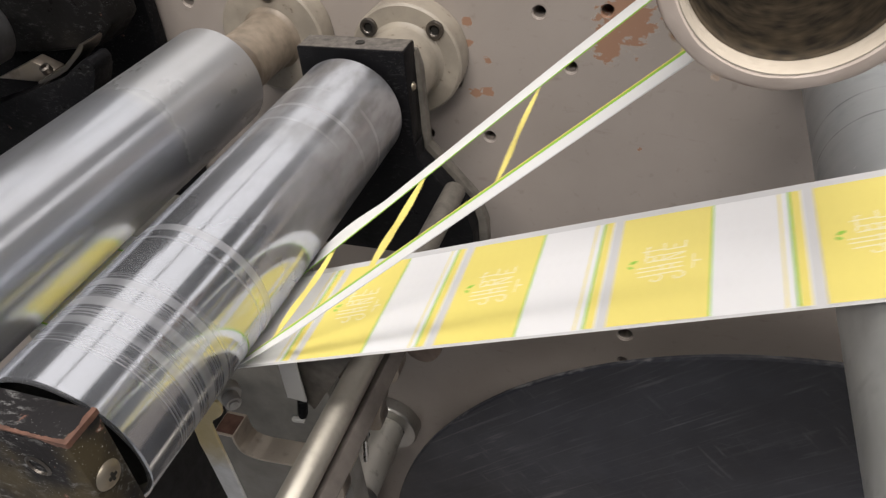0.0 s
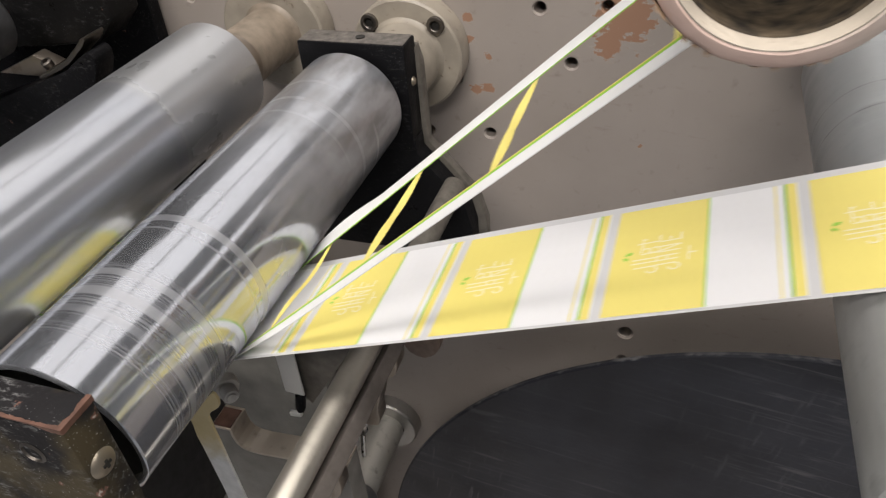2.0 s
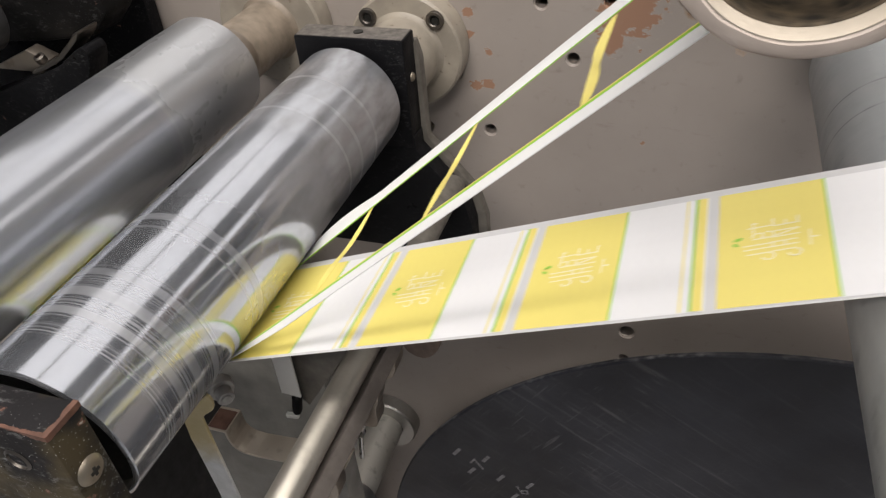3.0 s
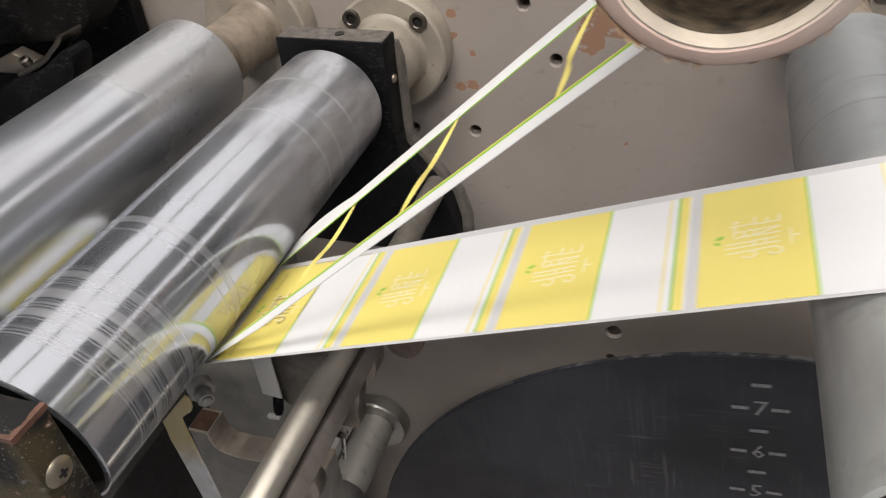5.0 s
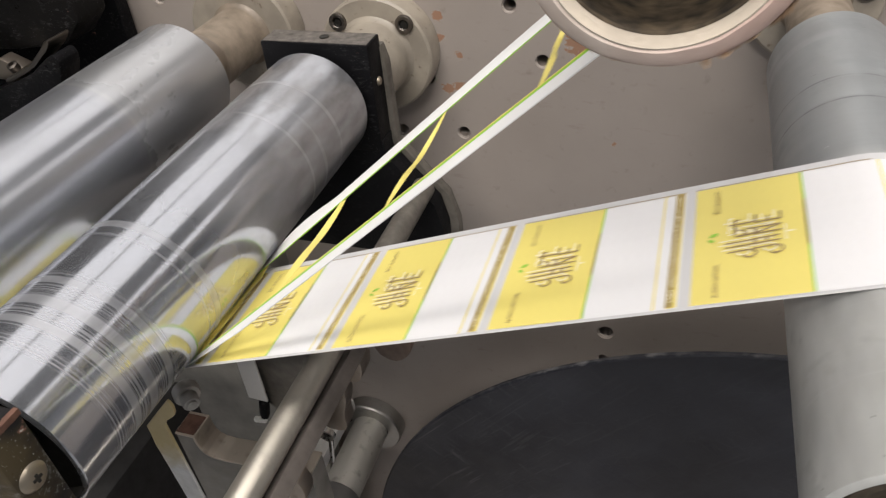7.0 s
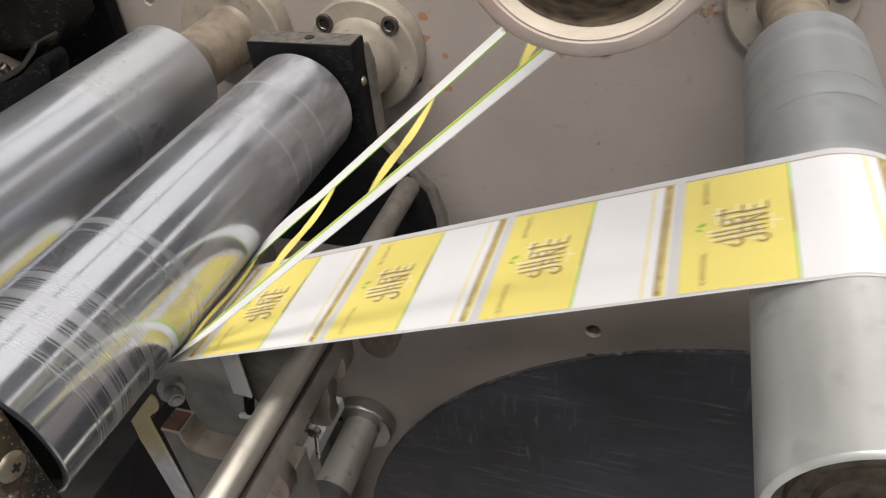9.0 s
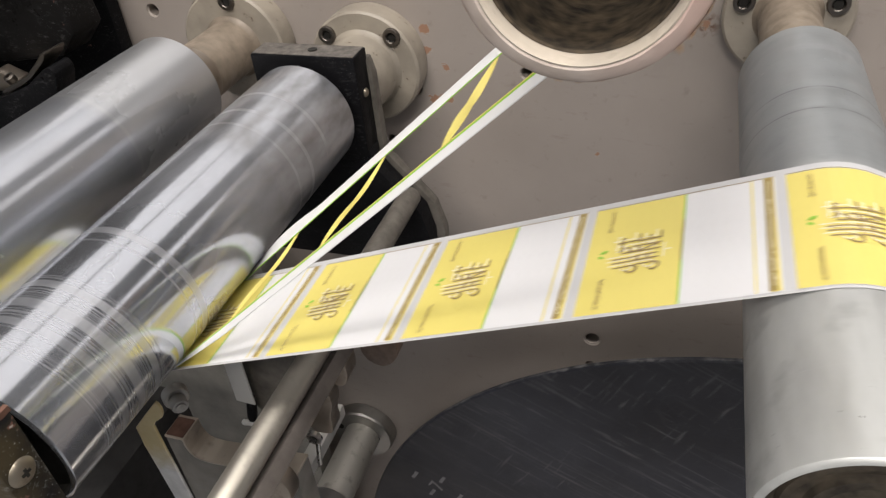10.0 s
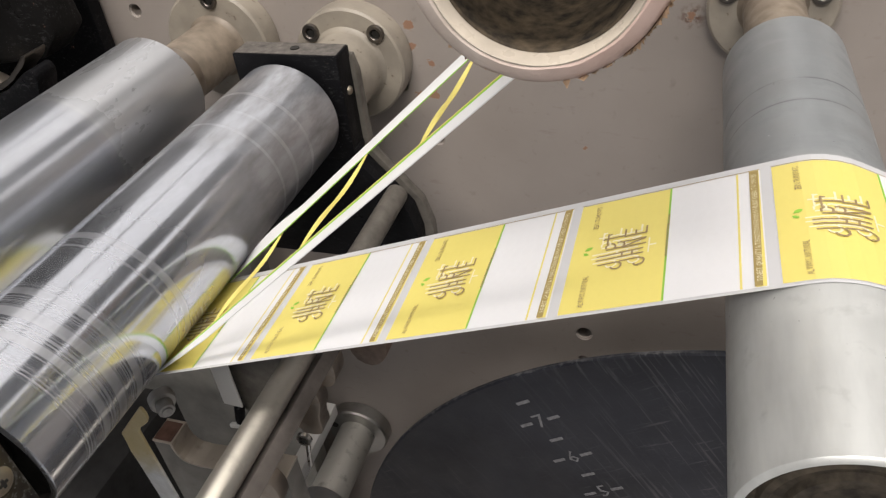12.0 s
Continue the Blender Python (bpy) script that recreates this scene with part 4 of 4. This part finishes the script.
def rod_clamp():
    thing = thing_at("rod_clamp", (0, 0, 0), "beige cast clamp with a screw on the rod", "clamp")
    out = [(0.0450, 1.1120), (0.0541, 1.1143), (0.0566, 1.1080), (0.0568, 1.1000), (0.0540, 1.0920), (0.0546, 1.0845), (0.0525, 1.0803), (0.0425, 1.0796), (0.0400, 1.0950)]
    part("clamp_body", plate(rounded(out, 1), -0.1762, -0.1680, 0.0005), M["bronze_steel"], thing)
    part("screw_eye", lathe([(0.0036, -0.1762), (0.0034, -0.1785), (0.0024, -0.1785), (0.0022, -0.1755)], 24, 0.0440, 1.0770), M["bright_steel"], thing)
    part("eye_hole", lathe([(0.0024, -0.1770), (0, -0.1768)], 24, 0.0440, 1.0770), M["hole_dark"], thing)
    pin = part("screw_pin", lathe([(0, 0), (0.0011, 0.0), (0.0011, 0.015), (0, 0.0155)], 16), M["bright_steel"], thing)
    pin.matrix_basis = pose(0.0448, -0.1765, 1.0750, -100, 0, -12)
    lug = [(0.0415 + 0.0118 * math.cos(a), 1.0890 + 0.0135 * math.sin(a)) for a in [i * math.pi / 12 for i in range(24)]]
    part("round_lug", plate(lug, -0.2140, -0.2060, 0.0008), M["bronze_steel"], thing)
    part("lug_slot", plate([(0.0372, 1.0778), (0.0400, 1.0835), (0.0412, 1.0828), (0.0384, 1.0770)], -0.2146, -0.2141), M["hole_dark"], thing)
    upper = [(0.0500, 1.1290), (0.0560, 1.1300), (0.0612, 1.1265), (0.0640, 1.1190), (0.0630, 1.1100), (0.0590, 1.1060), (0.0500, 1.1080)]
    part("upper_lug", plate(rounded(upper, 2), -0.1700, -0.1600, 0.0006), M["bronze_steel"], thing)
    return thing


def spring_screw():
    thing = thing_at("spring_screw", (0.0255, -0.1917, 1.1005), "small black pin with a white plastic cap", "screw")
    part("pin", lathe([(0, 0.0), (0.0016, 0.0), (0.0022, 0.002), (0.0022, 0.008), (0.0014, 0.009), (0.0014, 0.012), (0, 0.012)], 20), M["black_paint"], thing).matrix_basis = pose(0.0015, 0, 0.001, 75, 0, -12)
    part("cap", box(-0.0032, 0.0024, -0.0010, 0.0010, -0.0011, 0.0010, 0.0004), M["white_paint"], thing).matrix_basis = pose(0, -0.001, 0, 0, -8, 0)
    return thing


def eye_nut():
    thing = thing_at("eye_nut", (0.0062, -0.2050, 1.1225), "dull stepped steel nut behind the blade", "nut")
    nut = part("nut", lathe([(0, -0.0042), (0.0018, -0.0042), (0.0022, -0.0036), (0.0030, -0.0036), (0.0034, -0.0030), (0.0034, 0.0012), (0.0048, 0.0014), (0.0052, 0.0022), (0.0052, 0.0058), (0.0046, 0.0064), (0, 0.0064)], 32), M["grey_steel"], thing)
    nut.matrix_basis = pose(0, 0, 0, 0, 0, 50)
    return thing


def brown_bracket():
    out = [(0.0440, 1.0900), (0.0455, 1.0748), (0.0543, 1.0699), (0.0611, 1.0733), (0.0656, 1.0813), (0.0650, 1.0950)]
    return tagged(part("hanging_bracket", plate(rounded(out, 1), -0.124, -0.114, 0.0008), M["bracket_brown"]), "small brown cast bracket below the web", "bracket")


def wall_post():
    thing = thing_at("wall_post", (-0.0365, 0, 0.851), "dull steel post with round flange on the frame plate", "post")
    part("flange_plate", lathe([(0, -0.0005), (0.0262, -0.0005), (0.0262, -0.0105), (0.0250, -0.012), (0.0, -0.012)], 56), M["grey_steel"], thing)
    part("flange_hole", lathe([(0.0034, -0.0123), (0, -0.0122)], 20, 0.0125, 0.0), M["hole_dark"], thing)
    part("flange_hole", lathe([(0.0034, -0.0123), (0, -0.0122)], 20, -0.019, 0.007), M["hole_dark"], thing)
    part("post", lathe([(0.0150, -0.012), (0.0150, -0.078)], 48), M["post_steel"], thing)
    part("collar", lathe([(0.0150, -0.076), (0.0178, -0.077), (0.0188, -0.0785), (0.0188, -0.17), (0, -0.17)], 48), M["satin_aluminium"], thing, "pale aluminium collar")
    return thing


def lower_bar():
    ob = part("lower_bar", box(-0.0050, 0.0035, -0.26, -0.088, 0.9775, 0.9872, 0.0008), M["pale_alloy"])
    return tagged(ob, "pale flat alloy bar low beside the post", "bar")


hook_arm()
lower_bar()
rod_clamp()
spring_screw()
eye_nut()
brown_bracket()
wall_post()

# ---- big dark roll disc ----
DISC_X, DISC_Y, DISC_Z, DISC_R = 0.2672, -0.0612, 0.7682, 0.2847


def roll_disc():
    thing = thing_at("roll_disc", (DISC_X, DISC_Y, DISC_Z), "large scratched black disc with white ruler marks, turning", "disc")
    part("disc", lathe([(0, 0.0), (DISC_R - 0.0012, 0.0), (DISC_R, 0.0010), (DISC_R, 0.0030), (DISC_R - 0.0006, 0.0036), (0, 0.0036)], 160), M["dark_disc"], thing)
    part("hub", lathe([(0.03, 0.0036), (0.03, 0.0612)], 40), M["grey_steel"], thing)
    inch = 0.0368
    for turn in (0, 180):
        for k, digit in ((7, "7"), (6, "6"), (5, "5"), (4, "4")):
            rad = 0.2455 - (7 - k) * inch
            bm = bmesh.new()
            polys, w = letters(digit, 0.0165)
            for f in polys:
                bm.faces.new([bm.verts.new((x - w / 2, -0.0004, y - 0.0052 + rad)) for x, y in f])
            for x0, x1, zz in ((-0.0145, -0.0058, rad), (0.0058, 0.0145, rad), (-0.0048, 0.0048, rad + inch / 2)):
                bm.faces.new([bm.verts.new(p) for p in ((x0, -0.0004, zz - 0.0013), (x1, -0.0004, zz - 0.0013), (x1, -0.0004, zz + 0.0013), (x0, -0.0004, zz + 0.0013))])
            bmesh.ops.rotate(bm, verts=bm.verts[:], cent=(0, 0, 0), matrix=Matrix.Rotation(radians(turn), 3, "Y"))
            part("ruler_mark", bm, M["faded_white"], thing, "white painted ruler mark " + digit)
    return thing


disc = roll_disc()

# ---- black housing at the far left ----
def housing():
    thing = thing_at("black_housing", (0, 0, 0), "black painted machine housing with worn casting", "housing")
    part("panel", plate([(-0.1435, 1.02), (-0.1407, 1.22), (-0.1355, 1.45), (-0.60, 1.45), (-0.60, 1.02)], -0.012, -0.002, 0.001), M["black_paint"], thing)
    arm = [(-0.36, 1.125), (-0.21, 1.169), (-0.163, 1.1855), (-0.150, 1.1905), (-0.142, 1.1960), (-0.134, 1.2010), (-0.1300, 1.2020), (-0.1275, 1.1970), (-0.133, 1.185), (-0.150, 1.160), (-0.36, 1.08)]
    part("arm", plate(rounded(arm, 1), -0.078, -0.063, 0.0008), M["black_paint"], thing)
    lip = [(-0.172, 1.1826), (-0.150, 1.1922), (-0.142, 1.1985), (-0.135, 1.2035), (-0.1315, 1.2085), (-0.1345, 1.2085), (-0.1385, 1.2045), (-0.1455, 1.1990), (-0.153, 1.1935), (-0.174, 1.1850)]
    part("worn_lip", plate(rounded(lip, 1), -0.0755, -0.0600, 0.0004), M["dark_screw"], thing, "worn grey lip of the casting")
    pocket = [(-0.26, 1.185), (-0.185, 1.190), (-0.148, 1.195), (-0.134, 1.208), (-0.137, 1.235), (-0.150, 1.33), (-0.27, 1.33)]
    part("pocket_casting", plate(pocket, -0.050, -0.025, 0.003), M["black_cast"], thing)
    part("ledge", plate([(-0.2132, 1.1800), (-0.1826, 1.1925), (-0.1700, 1.1870), (-0.1760, 1.1795)], -0.066, -0.056, 0.0008), M["bronze_steel"], thing, "bare metal ledge")
    cap = lathe([(0, -0.0), (0.0030, 0.0), (0.0030, -0.0035), (0.0016, -0.004), (0.0014, -0.002), (0, -0.002)], 24)
    part("cap_screw", cap, M["dark_screw"], thing).matrix_basis = pose(-0.1705, -0.0683, 1.1880, -65, 0, 0)
    return thing


housing()


def infeed_roller():
    thing = thing_at("infeed_roller", (-0.1985, -0.3, 1.2135), "dull grey steel roller in the black housing", "roller")
    part("shell", lathe([(0, 0), (0.0195, 0), (0.0200, 0.001), (0.0200, 0.228), (0.0192, 0.229), (0, 0.229)], 64), M["dark_steel"], thing)
    return thing


infeed_roller()


# ---- motion ----
def when(s):
    """The time at which the web has travelled s, or None."""
    for (a, u), (b, v) in zip(TRAVEL, TRAVEL[1:]):
        if u <= s <= v and v > u:
            return a + (b - a) * (s - u) / (v - u)
    return None


def frame_time(t):
    return (frame(t) - 1) / FPS


def motions():
    bend = BEND_R * WRAP
    knots = [k / 10 for k in range(121)]
    for ob, s0 in strips_moving:
        times = set(knots)
        enter, leave = when(BEND_S - s0 - PITCH / STRIPS), when(BEND_S + bend - s0)
        if enter is not None or leave is not None:
            a, b = frame(enter or 0) - 2, frame(12 if leave is None else leave)
            times |= {k / FPS for k in range(max(a, 0), min(b, 360) + 1)}
        walk(ob, [(t, strip_pose(s0 + travelled(t))) for t in sorted({frame(t): frame_time(t) for t in times}.values())])
    peel_s = (PEEL_X + PEEL_R * math.sin(MAT_A) - 0.136) * math.cos(MAT_A) + (PEEL_Z - PEEL_R * math.cos(MAT_A) - 1.2598) * math.sin(MAT_A)
    for ob, u0 in rungs_moving:
        times = sorted(set(knots))
        walk(ob, [(t, rung_pose(u0 - 0.0197 - peel_s + travelled(t) - 0.0393)) for t in times])
    spin = [k * 0.25 for k in range(49)]
    for thing, r, sign in ((peel_roller, 0.0258, -1), (nip_roller, 0.0267, 1), (guide_roller, 0.0213, 1), (core, CORE_R, -1)):
        base = Matrix.Translation(thing.location)
        walk(thing, [(t, base @ Matrix.Rotation(sign * (travelled(t) - 0.9170) / r, 4, "Y")) for t in spin])
    turn = [(0, -131.4), (4.7, -15.75), (10.6, 129.4), (10.9, 134.5), (11.2, 142.3), (11.5, 145.5), (12, 145.55)]
    rows = []
    for (a, u), (b, v) in zip(turn, turn[1:]):
        n = max(1, int(abs(v - u) // 40) + 1)
        rows += [(a + (b - a) * k / n, u + (v - u) * k / n) for k in range(n)]
    rows.append(turn[-1])
    walk(disc, [(t, pose(DISC_X, DISC_Y, DISC_Z, 0, a, 0)) for t, a in rows])


motions()
